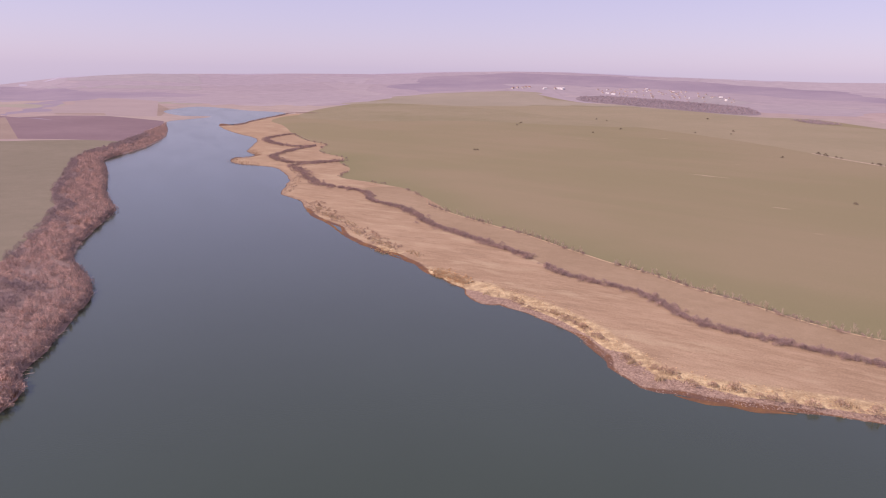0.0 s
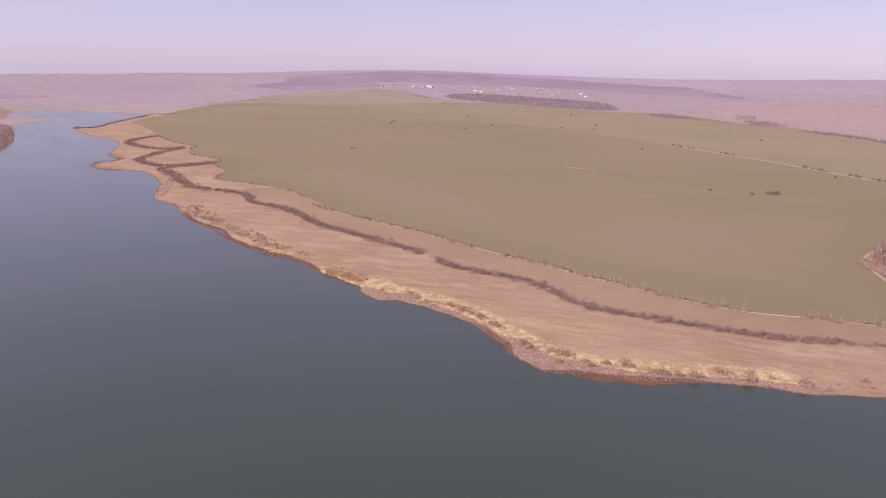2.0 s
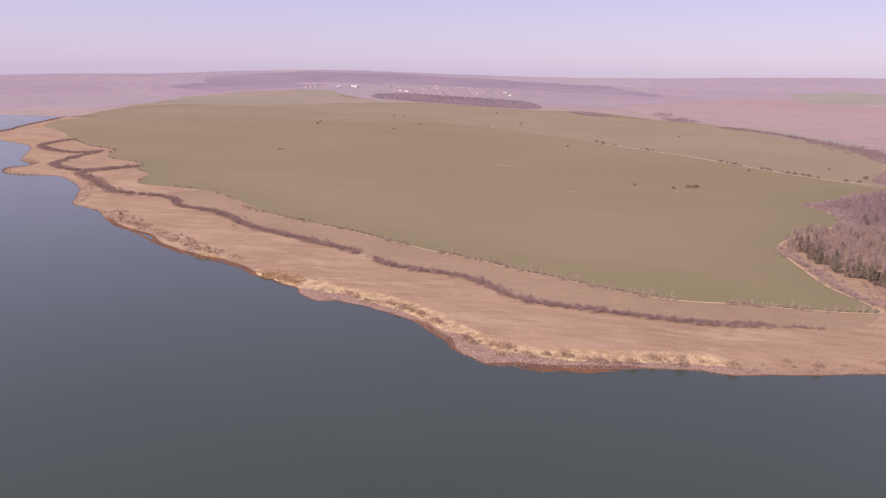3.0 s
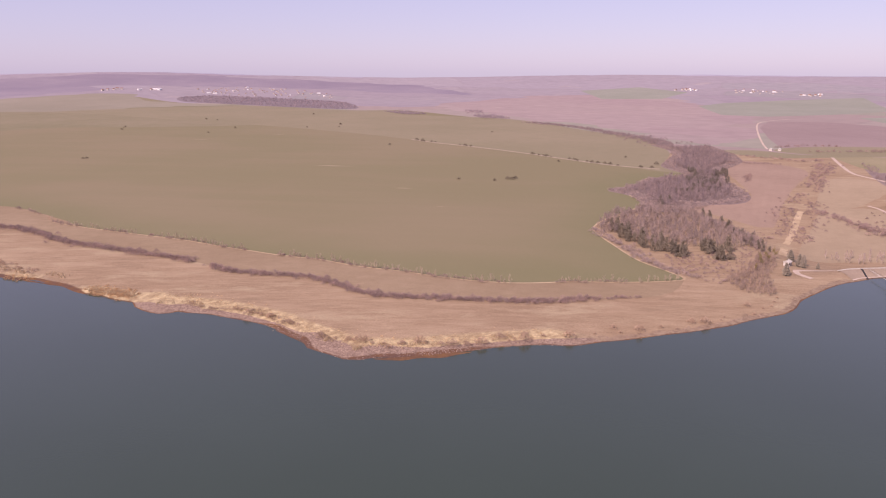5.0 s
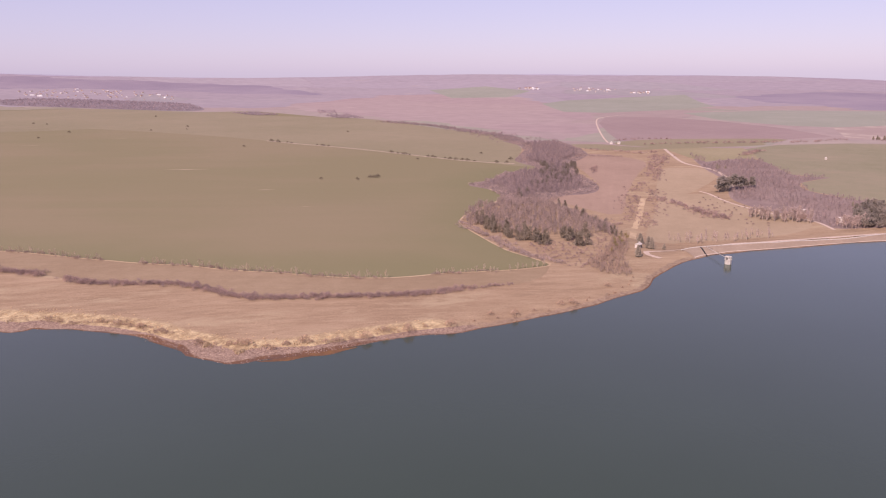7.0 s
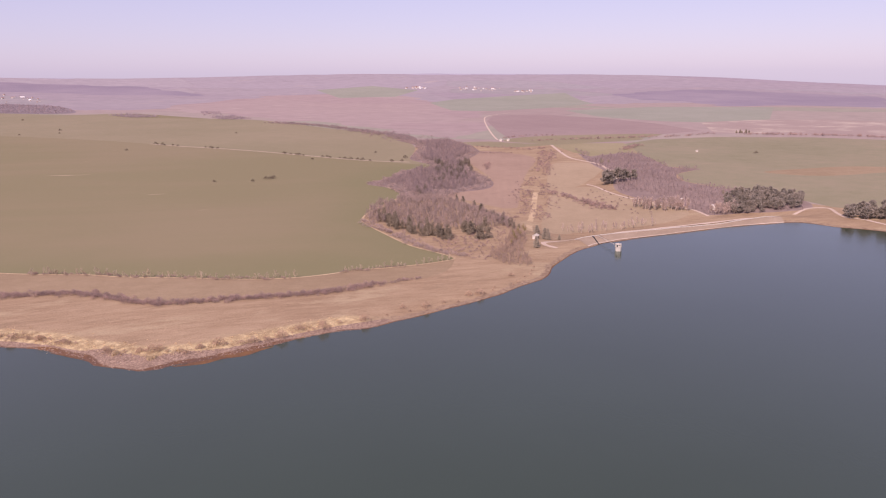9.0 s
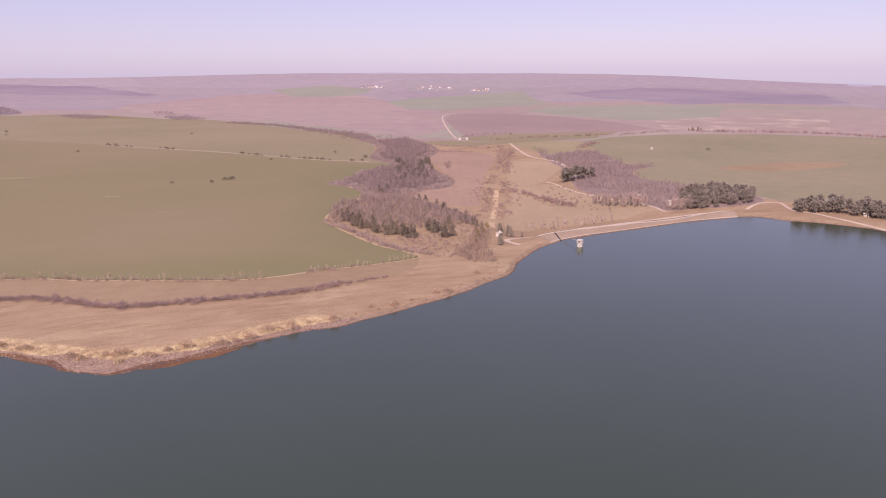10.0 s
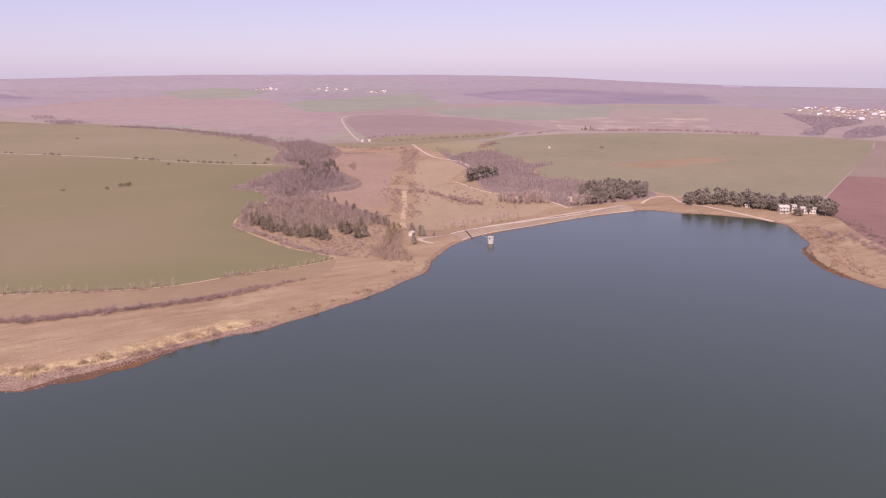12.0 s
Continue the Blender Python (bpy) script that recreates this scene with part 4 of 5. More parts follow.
    for key, lines in (("stony", ((STONY_POINT, 14), (STONY_SHORE, 5), (STONY_CAPE, 9), (STONY_RIM, 3.5))), ("strawy", ((STRAW_BANK, 15), (REED_COVE, 11), (REED_COVE2, 9))), ("rusty", [(row, 9) for row in MUD_LINES])):
        near = np.max([np.exp(-(line_distance(P[:, 0], P[:, 1], row) / wide) ** 2) for row, wide in lines], 0)
        me.attributes.new(key, "FLOAT", "POINT").data.foreach_set("value", near.astype(np.float32))
    edge = line_distance(P[:, 0], P[:, 1], FIELD_EDGE_W[8:15] + FIELD_EDGE_N[1:] + FIELD_EDGE_E[1:14])
    me.attributes.new("edge", "FLOAT", "POINT").data.foreach_set("value", edge.astype(np.float32))
    me.update()
    tagged(new("ground", me), "farmland round a reservoir with dry meadow, wheat and ploughed parcels", "ground", kind="structure")
    # the lake lies on it
    lake = geometry.delaunay_2d_cdt([Vector(p) for p in LAKE], [(i, (i + 1) % len(LAKE)) for i in range(len(LAKE))], [], 0, 0.02, False)
    wm = bpy.data.meshes.new("water")
    lv, lf = np.array([tuple(v) for v in lake[0]]), np.array(lake[2])
    lf = lf[inside(*lv[lf].mean(1).T, LAKE)]
    wm.from_pydata(np.column_stack([lv, np.zeros(len(lv))]).tolist(), [], lf.tolist())
    wm.materials.append(M_WATER)
    tagged(new("water", wm), "calm grey-blue reservoir water under a pale sky", "water", kind="structure")


def hills(name, radius, skyline, roughness, material, label):
    """A ring of distant hills: crest height by compass direction, seen against the sky."""
    az = np.arange(-180, 180, 0.25)
    el = np.interp(az, [a for a, e in skyline], [e for a, e in skyline])
    bumps = np.array([noise.fractal(Vector((math.cos(radians(a)) * 14, math.sin(radians(a)) * 14, radius * 0.01)), 0.7, 2.0, 5) for a in az])
    crest = EYE_LEVEL + radius * np.tan(np.radians(el)) + roughness * bumps
    verts, n = [], len(az)
    for dr, k in ((-520, -0.25), (-330, 0.45), (-150, 0.83), (-40, 0.985), (0, 1.0), (70, 0.6)):
        wav = 1 + 0.05 * np.sin(az * 1.9 + dr) * (1 - k)
        z = np.where(k < 0, -40, crest * k * wav)
        verts += [((radius + dr) * math.sin(radians(a)), (radius + dr) * math.cos(radians(a)), h) for a, h in zip(az, z)]
    faces = [(k * n + i, k * n + (i + 1) % n, (k + 1) * n + (i + 1) % n, (k + 1) * n + i) for k in range(5) for i in range(n)]
    tagged(new(name, mesh_of(name, verts, faces, material, smooth=True)), label, "hills", kind="structure")


ground()
hills("backdrop_hills", 4760, SKYLINE, 3.0, M_HAZE_SKYLINE, "horizon hills with pale mauve haze in their colour")


def ribbon(name, pts, width, material, label, category="road", lift=0.12, step=4.0):
    line = smooth_line(pts, step, False, 0.6)
    tang = np.gradient(line, axis=0)
    nrm = np.stack([-tang[:, 1], tang[:, 0]], 1) / np.hypot(*tang.T)[:, None]
    cols = [line + nrm * width * k for k in (-0.5, -0.17, 0.17, 0.5)]
    verts, n = [], len(line)
    for k, c in enumerate(cols):
        z = heights(c) + (lift if k in (1, 2) else lift * 0.6)
        verts += [(*p, h) for p, h in zip(c, z)]
    faces = [(k * n + i, k * n + i + 1, (k + 1) * n + i + 1, (k + 1) * n + i) for k in range(3) for i in range(n - 1)]
    return tagged(new(name, mesh_of(name, verts, faces, material)), label, category, kind="structure")


ribbon("road_dam", CREST + [(662, 136), (641, 124), (628, 114)], 3.2, M_TRACK, "pale gravel road along the crest of the earth dam")
ribbon("road_dam_ramp", [(383, 252), (384, 262), (390, 268), (396, 267)], 4, M_TRACK, "pale gravel ramp onto the dam crest")
ribbon("road_east", ROAD_E, 4.5, M_TRACK, "pale dirt road winding through bare brush")
ribbon("road_far", ROAD_FAR, 3.4, M_TRACK, "pale dirt road up a distant slope")
ribbon("road_valley", TRACK, 3.0, M_TRACK, "pale track across dry meadow below the dam", "track")
ribbon("road_shore", SHORE_TRACK, 3.5, M_TRACK, "pale track along the shore beside pines", "track")
ribbon("verge_hedge", HEDGE_LINE, 3.0, M_TRACK, "pale grass verge across a wheat field", "verge")
ribbon("verge_field", FIELD_EDGE_N + FIELD_EDGE_E[1:10], 1.5, M_STRAW, "straw-coloured verge round a wheat field", "verge")
ribbon("channel", [(428, 304), (470, 331), (500, 347), (528, 364), (556, 381), (590, 401)], 5.5, M_STRAW, "overgrown straw-coloured ditch below the dam", "ditch")


def dam_facing():
    """Stone facing on the lake side of the dam, with a low kerb along the crest."""
    line = smooth_line([(405, 239), (420, 237.5), (448, 227), (489, 207), (542, 181), (584, 152.5)], 3.0)
    crest = smooth_line([(414, 256), (436, 246), (466, 230), (497, 213), (542, 189), (604, 163)], 3.0)
    pick = np.linspace(0, len(crest) - 1, len(line)).round().astype(int)
    crest = crest[pick]
    cols = [line + (crest - line) * k for k in (0.02, 0.25, 0.5, 0.75, 0.9)]
    n, verts = len(line), []
    for c in cols:
        verts += [(*p, h + 0.10) for p, h in zip(c, heights(c))]
    faces = [(k * n + i, k * n + i + 1, (k + 1) * n + i + 1, (k + 1) * n + i) for k in range(len(cols) - 1) for i in range(n - 1)]
    tagged(new("dam_facing", mesh_of("dam_facing", verts, faces, M_STONE_FACE)), "weathered stone facing on the slope of an earth dam", "dam", kind="structure")
    apron = []
    for k, up in ((0.0, 0.10), (0.02, 0.24), (0.06, 0.24), (0.07, 0.08)):
        c = line + (crest - line) * k
        apron += [(*p, h + up) for p, h in zip(c, heights(c))]
    f = [(k * n + i, k * n + i + 1, (k + 1) * n + i + 1, (k + 1) * n + i) for k in range(3) for i in range(n - 1)]
    tagged(new("kerb_apron", mesh_of("kerb_apron", apron, f, M_TRACK)), "pale concrete apron at the foot of the dam facing", "apron", kind="structure")
    top = line + (crest - line) * 0.92
    z = heights(top)
    dirs = np.gradient(top, axis=0)
    nrm = np.stack([-dirs[:, 1], dirs[:, 0]], 1) / np.hypot(*dirs.T)[:, None]
    v = []
    for off, up in ((-0.3, -0.2), (-0.3, 0.55), (0.3, 0.55), (0.3, -0.2)):
        v += [(*q, h + up) for q, h in zip(top + nrm * off, z)]
    f = [(k * n + i, k * n + i + 1, (k + 1) * n + i + 1, (k + 1) * n + i) for k in range(3) for i in range(n - 1)]
    tagged(new("kerb_dam", mesh_of("kerb_dam", v, f, M_CONCRETE)), "low concrete kerb along the dam crest", "kerb", kind="structure")


dam_facing()


def mud_flat(name, pts, width, label):
    """Rust-coloured mud that just breaks the water."""
    line = smooth_line(pts, 1.5, False, 1.0)
    tang = np.gradient(line, axis=0)
    nrm = np.stack([tang[:, 1], -tang[:, 0]], 1) / np.hypot(*tang.T)[:, None]
    n, verts = len(line), []
    for k in (-0.6, 0.3, 1.0):
        w = np.array([width * (0.65 + 0.7 * noise.noise(Vector((x * 0.09, y * 0.09, k)))) for x, y in line])
        fade = np.minimum(1, np.minimum(np.arange(n), np.arange(n)[::-1]) / 8)
        verts += [(x, y, 0.06 if k < 0.5 else 0.02) for x, y in line + nrm * (k * w * fade)[:, None]]
    faces = [(k * n + i, k * n + i + 1, (k + 1) * n + i + 1, (k + 1) * n + i) for k in range(2) for i in range(n - 1)]
    tagged(new(name, mesh_of(name, verts, faces, M_MUD)), label, "mud", kind="structure")


mud_flat("mud_flat_1", MUD_LINES[0], 3.6, "rust-orange wet mud at the waterline")
mud_flat("mud_flat_2", MUD_LINES[1], 1.6, "rust-brown wet mud at the waterline")
mud_flat("mud_flat_3", MUD_LINES[2], 2.0, "rust-brown wet mud along a bank")
mud_flat("mud_flat_4", [(500, 8), (478, 5), (452, -2), (432, -12), (417, -24)], 4.0, "reddish wet mud along a bank")

# ---- vegetation ----
TREES = [bare_tree_shape(k, 9, 3.4, 330, width=0.16) for k in range(5)]
SHRUBS = [clump_shape(20 + k, 3.0, 2.1, 300, 0.11) for k in range(4)]
POPLARS = [bare_tree_shape(40 + k, 11, 2.6, 420, low=0.12, width=0.13, upright=1.1) for k in range(3)]
PALE_TREES = [bare_tree_shape(140 + k, 10, 2.7, 1100, low=0.12, width=0.085, upright=1.3) for k in range(3)]
SAPLINGS = [bare_tree_shape(150 + k, 5.0, 1.9, 420, low=0.04, width=0.055, upright=0.9) for k in range(4)]
CLUMPS = [clump_shape(60 + k, 3.4, 2.5, 170, 0.15) for k in range(6)]
THICKET = [clump_shape(80 + k, 6.0, 3.6, 180, 0.20) for k in range(6)]
STANDS = [stand_shape(190 + k) for k in range(6)]
PINES = [pine_shape(k) for k in range(4)]
bare_tree = plant_kind("bare_tree", TREES, M_BARK, M_TWIG, "leafless brown tree with fine twigs in a wood", "tree")
shrub = plant_kind("shrub", SHRUBS, M_BARK, M_TWIG_DARK, "leafless mauve-brown shrub in a hedge line", "shrub", ("stem", "crown"))
pale_shrub = plant_kind("shrub", SHRUBS, M_TWIG_SHORE, M_TWIG_SHORE, "leafless straw-brown shrub on the lake shore", "shrub", ("stem", "crown"))
dark_bush = plant_kind("bush", SHRUBS, M_BUSH, M_BUSH, "lone dark bush in a wheat field", "bush", ("stem", "crown"))
willow = plant_kind("willow_tree", TREES[:3], M_BARK, M_WILLOW, "yellowish leafless willow beside the dam", "tree")
poplar = plant_kind("poplar_tree", POPLARS, M_PALE_BARK, M_TWIG_PALE, "slender leafless pale poplar", "tree")
pale_tree = plant_kind("poplar_tree", PALE_TREES, M_PALE_BARK, M_TWIG_PALE, "feathery leafless pale poplar below the dam", "tree")
sapling = plant_kind("sapling", SAPLINGS, M_PLUME, M_PLUME, "feathery pale leafless sapling at the field edge", "sapling")
conifer = plant_kind("conifer_tree", [conifer_shape(k) for k in range(4)], M_BARK, M_NEEDLE, "dark green spruce among bare trees", "tree")
column = plant_kind("conifer_tree", [column_shape(170 + k) for k in range(4)], M_BARK, M_NEEDLE, "dense dark olive conifer among bare trees", "tree")
evergreen = plant_kind("conifer_tree", [column_shape(180 + k, 10.0, 3.2) for k in range(3)], M_BARK, M_EVERGREEN, "dull brownish-green conifer scattered in a bare wood", "tree")
pine = plant_kind("pine_tree", PINES, M_BARK, M_PINE, "rounded dark green pine near the shore", "tree")

# hedge lines in the meadow and along the wheat
mass("hedge", CLUMPS, np.concatenate([along(SHRUB_MID, 0.8, 1, 5), along(SHRUB_MID, 2.5, 101, 3)]), [M_BARK, M_TWIG_MAUVE], "long leafless mauve-brown hedge across dry meadow", "hedge", (0.55, 1.05), 1)
mass("hedge", CLUMPS, np.concatenate([along(SHRUB_N, 0.55, 2, 4.2), along(SHRUB_N, 2.0, 102, 2.5)]), [M_BARK, M_TWIG_MAUVE], "long leafless mauve-brown hedge beside stubble", "hedge", (0.45, 0.9), 2)
mass("hedge", CLUMPS, along(SHRUB_N2, 1.2, 3, 2), [M_BARK, M_TWIG_MAUVE], "short low leafless hedge in dry meadow", "hedge", (0.4, 0.7), 3)
mass("hedge_thicket", CLUMPS, np.concatenate([along(SHRUB_W, 0.75, 4, 8), along(SHRUB_WW, 1.4, 5, 9)]), [M_BARK, M_TWIG_MAUVE], "distant leafless hedge winding beside a lake", "hedge", (0.65, 1.05), 4)
mass("field_edge_brush", CLUMPS, along(FIELD_EDGE_N[:-1], 2.2, 6, 2.5, 0.36), [M_BARK, M_TWIG_MAUVE], "low leafless brush at the edge of a wheat field", "brush", (0.3, 0.75), 6)
plant(sapling, along(FIELD_EDGE_N, 2.6, 7, 3, 0.36), "field edge saplings", (0.45, 1.05), 7)
mass("field_edge_brush", CLUMPS, along(FIELD_EDGE_W[4:15], 7, 16, 3, 0.45), [M_BARK, M_TWIG_MAUVE], "low leafless brush along a distant field edge", "brush", (0.6, 1.0), 16)
plant(dark_bush, along(HEDGE_LINE, 11, 17, 2, 0.5), "bushes on the verge", (0.9, 1.8), 17, "leafless bush on a pale verge across a field")
plant(dark_bush, np.array([(45, 1140), (50, 1143), (179, 1759), (589, 1519), (428, 668), (448, 671), (453, 669), (458, 670), (400, 700), (300, 1500), (380, 1600), (604, 773), (718, 763), (695, 682), (803, 1231), (162, 1680), (620, 1588), (412, 1894), (174, 1742), (394, 1937), (714, 2018), (522, 1541), (506, 1096), (1053, 317)], float), "lone bushes", (1.0, 1.7), 18, "lone dark leafless bush in a wheat field")
# shore
SHORE_SHRUBS = [(83, 309), (93, 297), (96, 292), (99, 291), (105, 279), (112, 279), (120, 276), (128, 270), (133, 267), (139, 264), (146, 263), (157, 263), (166, 256), (187, 248), (170, 261), (213, 246), (223, 238), (254, 233), (261, 230), (301, 236), (76, 335), (71, 349), (62, 360)]
plant(pale_shrub, np.array(SHORE_SHRUBS, float), "shore shrubs", (0.9, 1.6), 20)
plant(pale_shrub, along([(85, 307), (95, 293), (110, 281), (133, 269), (160, 260), (190, 248)], 5.5, 28, 2.5, 0.3), "shore shrubs", (0.35, 0.75), 28, "low leafless straw-brown shrub above the stones")
plant(pale_shrub, along([(200, 243), (235, 235), (270, 230), (300, 228), (330, 236)], 9, 21, 3, 0.4), "shore shrubs", (0.3, 0.6), 21)
plant(pale_shrub, along([(-123, 688), (-99, 632), (-80, 604), (-62, 567), (-45, 531), (-27, 512)], 4, 22, 4, 0.36), "shore shrubs", (0.5, 1.0), 22)
plant(pale_shrub, along([(x + 6, y - 13) for x, y in SHORE_EAST[10:17]], 4, 23, 7, 0.35), "shore shrubs", (0.6, 1.2), 23)
plant(shrub, along([(612, -12), (585, -25), (545, -36), (505, -48), (465, -60)], 3.2, 24, 6), "field edge shrubs", (0.7, 1.2), 24, "leafless shrub between red soil and shore")
mass("shore_thicket", CLUMPS, np.concatenate([along([(-131, 690), (-116, 648), (-96, 616), (-72, 572), (-52, 534), (-30, 506)], 0.9, 103, 6, 0.25), along([(-175, 850), (-168, 790), (-160, 740)], 1.6, 104, 7, 0.4)]), [M_BARK, M_TWIG_STRAW], "low leafless straw-brown thicket on a lake bank", "thicket", (0.25, 0.55), 103)
mass("shore_brush", CLUMPS, along([(23, 424), (33, 404), (48, 380), (62, 368), (72, 348), (78, 330)], 0.9, 109, 2.5, 0.3), [M_BARK, M_TWIG_SHORE], "low leafless brown brush above a stony shore", "brush", (0.25, 0.55), 109)
mass("straw_tussocks", CLUMPS, np.concatenate([along(STRAW_BANK, 0.5, 105, 7, 0.3), along([(x + 4, y + 3) for x, y in STRAW_BANK], 0.8, 106, 8, 0.42)]), [M_REED, M_REED], "pale yellow tussocks of dry grass", "dry grass", (0.10, 0.24), 105)
mass("reed_bed", CLUMPS, np.concatenate([along(REED_COVE, 0.22, 107, 5), along([(x + 4, y + 4) for x, y in REED_COVE], 0.3, 108, 5), along(REED_COVE2, 0.3, 110, 5)]), [M_REED_ORANGE, M_REED_ORANGE], "scalloped bed of orange-brown dry reeds at the water", "reeds", (0.2, 0.42), 107)
EAST_BANK = [(572, 14), (548, 6), (522, -1), (492, -4), (466, -9), (444, -18), (424, -32)]
mass("shore_thicket", CLUMPS, np.concatenate([along(EAST_BANK, 0.9, 161, 6, 0.3), along([(x + 4, y - 10) for x, y in EAST_BANK], 1.3, 162, 9, 0.42)]), [M_BARK, M_TWIG_STRAW], "low leafless straw-brown thicket on the east bank", "thicket", (0.2, 0.6), 161)
mass("straw_tussocks", CLUMPS, np.concatenate([along([(x + 1, y - 5) for x, y in EAST_BANK], 0.8, 163, 9, 0.4), along([(x + 8, y - 18) for x, y in EAST_BANK[:-1]], 1.1, 164, 10, 0.5)]), [M_REED, M_REED], "pale tussocks of dry grass on the east bank", "dry grass", (0.10, 0.26), 163)
mass("bank_edge_brush", CLUMPS, along([(480, 4), (459, 1), (443, -6), (428, -15)], 0.6, 165, 1.5), [M_BARK, M_BUSH], "dark brush along an eroded bank edge", "brush", (0.15, 0.32), 165)
mass("hedge", CLUMPS, np.concatenate([along([(567, 5), (552, -1), (536, -7), (522, -13)], 0.8, 166, 8), along([(554, -18), (529, -25), (505, -35), (480, -46)], 0.9, 167, 6)]), [M_BARK, M_TWIG_MAUVE], "leafless mauve hedge between red soil and shore", "hedge", (0.4, 0.95), 166)
# hedgerows and copses further off
for line, gap, wide, size, name in (([(1372, 431), (1397, 375), (1434, 293), (1442, 208), (1412, 118)], 3.5, 8, (0.7, 1.2), "dark distant hedgerow behind a wheat field"), ([(881, 696), (893, 651), (895, 609), (928, 598)], 4, 6, (0.5, 1.0), "distant hedgerow beyond a ploughed field"),
                                    ([(1019, 675), (1082, 642), (1138, 601), (1197, 559), (1243, 520), (1347, 488)], 4.5, 9, (0.5, 1.1), "distant broken hedgerow between fields"), ([(980, 491), (1017, 495), (1057, 499)], 3, 8, (0.7, 1.2), "small distant copse in a pasture"),
                                    ([(1034, 744), (1101, 738), (1135, 696)], 6, 6, (0.5, 1.0), "distant bushes beside a road"), ([(724, 560), (697, 540), (672, 522)], 4, 5, (0.5, 0.8), "row of bushes in ploughed soil"), ([(735, 662), (805, 640), (838, 600)], 4, 5, (0.5, 0.9), "bushes along a ploughed field")):
    mass("hedgerow", CLUMPS, along(line, gap, int(line[0][0]), wide, 0.25), [M_BARK, M_TWIG_MAUVE], name, "hedge", tuple(1.5 * k for k in size), int(line[0][1]))
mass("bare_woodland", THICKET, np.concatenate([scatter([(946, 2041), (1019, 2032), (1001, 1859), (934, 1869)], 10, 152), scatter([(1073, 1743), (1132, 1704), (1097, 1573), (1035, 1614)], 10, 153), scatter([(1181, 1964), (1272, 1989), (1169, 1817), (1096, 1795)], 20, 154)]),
     [M_HAZED_FARWOOD, M_HAZED_FARWOOD], "scattered distant copses of dark bare trees", "woodland", (0.8, 1.4), 151)
# the wood beside the dam
WOOD_TREES = [(357, 420), (387, 447), (417, 464), (452, 459), (482, 443), (474, 421), (460, 371), (440, 332), (422, 322), (394, 330), (372, 344), (352, 352), (360, 388), (354, 405)]
plant(bare_tree, scatter(WOOD_TREES, 8.6, 8), "wood trees", (0.7, 1.0), 8)
mass("wood_underbrush", STANDS, scatter(WOOD_TREES, 4.4, 59), [M_BARK, M_TWIG_STUFF], "dense leafless brush under the wood", "thicket", (0.4, 0.8), 59)
for k, spots in enumerate(([(365, 411), (368, 408), (361, 395), (354, 387), (353, 382), (352, 378)], [(354, 375), (350, 365), (345, 358), (347, 356), (344, 347), (352, 350)],
                           [(351, 342), (349, 335), (348, 330), (350, 327), (358, 330), (356, 338)], [(378, 331), (374, 323), (382, 326), (367, 311), (365, 307), (370, 308), (391, 321)],
                           [(481, 421), (475, 409), (469, 397), (464, 387), (457, 375), (447, 362), (442, 352), (433, 340), (424, 328), (420, 319), (415, 311), (421, 310), (433, 325), (444, 341), (451, 356)],
                           [(416, 290), (374, 264), (405, 276), (405, 273), (417, 281), (418, 271)], [(685, 238), (758, 380), (817, 442), (822, 446), (832, 440), (828, 446)])):
    spots = np.array(spots, float)
    if k < 4:
        spots = np.concatenate([spots, spots + np.random.default_rng(k).uniform(-8, 8, spots.shape) + (5, 5)])
    plant(column if k < 5 else conifer, spots, "spruces", (0.5, 1.15) if k < 4 else (0.4, 0.9) if k < 6 else (0.35, 0.55), 30 + k)
plant(pine, np.array([(676, 366), (682, 367), (688, 364), (694, 366), (700, 361), (706, 358), (712, 355), (719, 352), (690, 371), (703, 366)], float), "pines in the valley", (1.05, 1.45), 40, "round dark pine in a clump below the dam")
SCRUB = [(318, 300), (345, 340), (362, 322), (385, 330), (430, 322), (405, 293), (372, 280), (330, 262), (316, 275)]
mass("slope_scrub", CLUMPS, scatter(SCRUB, 4.2, 41), [M_BARK, M_TWIG_MAUVE], "small leafless bushes on dry grass below a wood", "scrub", (0.25, 0.65), 41)
mass("wood_edge", STANDS, along([(470, 425), (452, 365), (436, 338), (418, 316)], 1.4, 156, 9), [M_BARK, M_TWIG_STUFF], "leafless trees among conifers at a wood's edge", "woodland", (0.35, 0.7), 156)
mass("bramble_edge", CLUMPS, along([(316, 291), (319, 318), (326, 345), (336, 368), (344, 396), (356, 420)], 1.0, 42, 6), [M_BARK, M_TWIG_STUFF], "reddish bramble edge between wheat and wood", "brambles", (0.5, 1.0), 42)
mass("dam_thicket", STANDS, scatter([(329, 272), (324, 263), (320, 253), (322, 246), (329, 240), (342, 248), (360, 266), (392, 283), (410, 300), (404, 306), (372, 290), (348, 279)], 2.5, 143), [M_BARK, M_TWIG_OLIVE], "dense leafless brown thicket beside the dam", "thicket", (0.22, 0.5), 143)
plant(willow, np.array([(378, 285), (365, 279), (390, 289), (406, 295), (384, 291)], float), "willows", (0.75, 1.1), 44)
# the valley below the dam
left = [(x - 4, y + 5.5) for x, y in CHANNEL[2:]]
right = [(x + 4, y - 5.5) for x, y in CHANNEL[2:]]
mass("ditch_thicket", CLUMPS, np.concatenate([along(left, 1.1, 45, 7, 0.42), along(right, 1.1, 46, 7, 0.42), along([(x - 9, y + 12) for x, y in CHANNEL[2:6]], 2.2, 58, 9, 0.4), along([(x + 9, y - 12) for x, y in CHANNEL[2:6]], 2.2, 68, 9, 0.4)]), [M_BARK, M_TWIG_MAUVE], "leafless shrubs along an overgrown ditch", "thicket", (0.25, 0.75), 45)
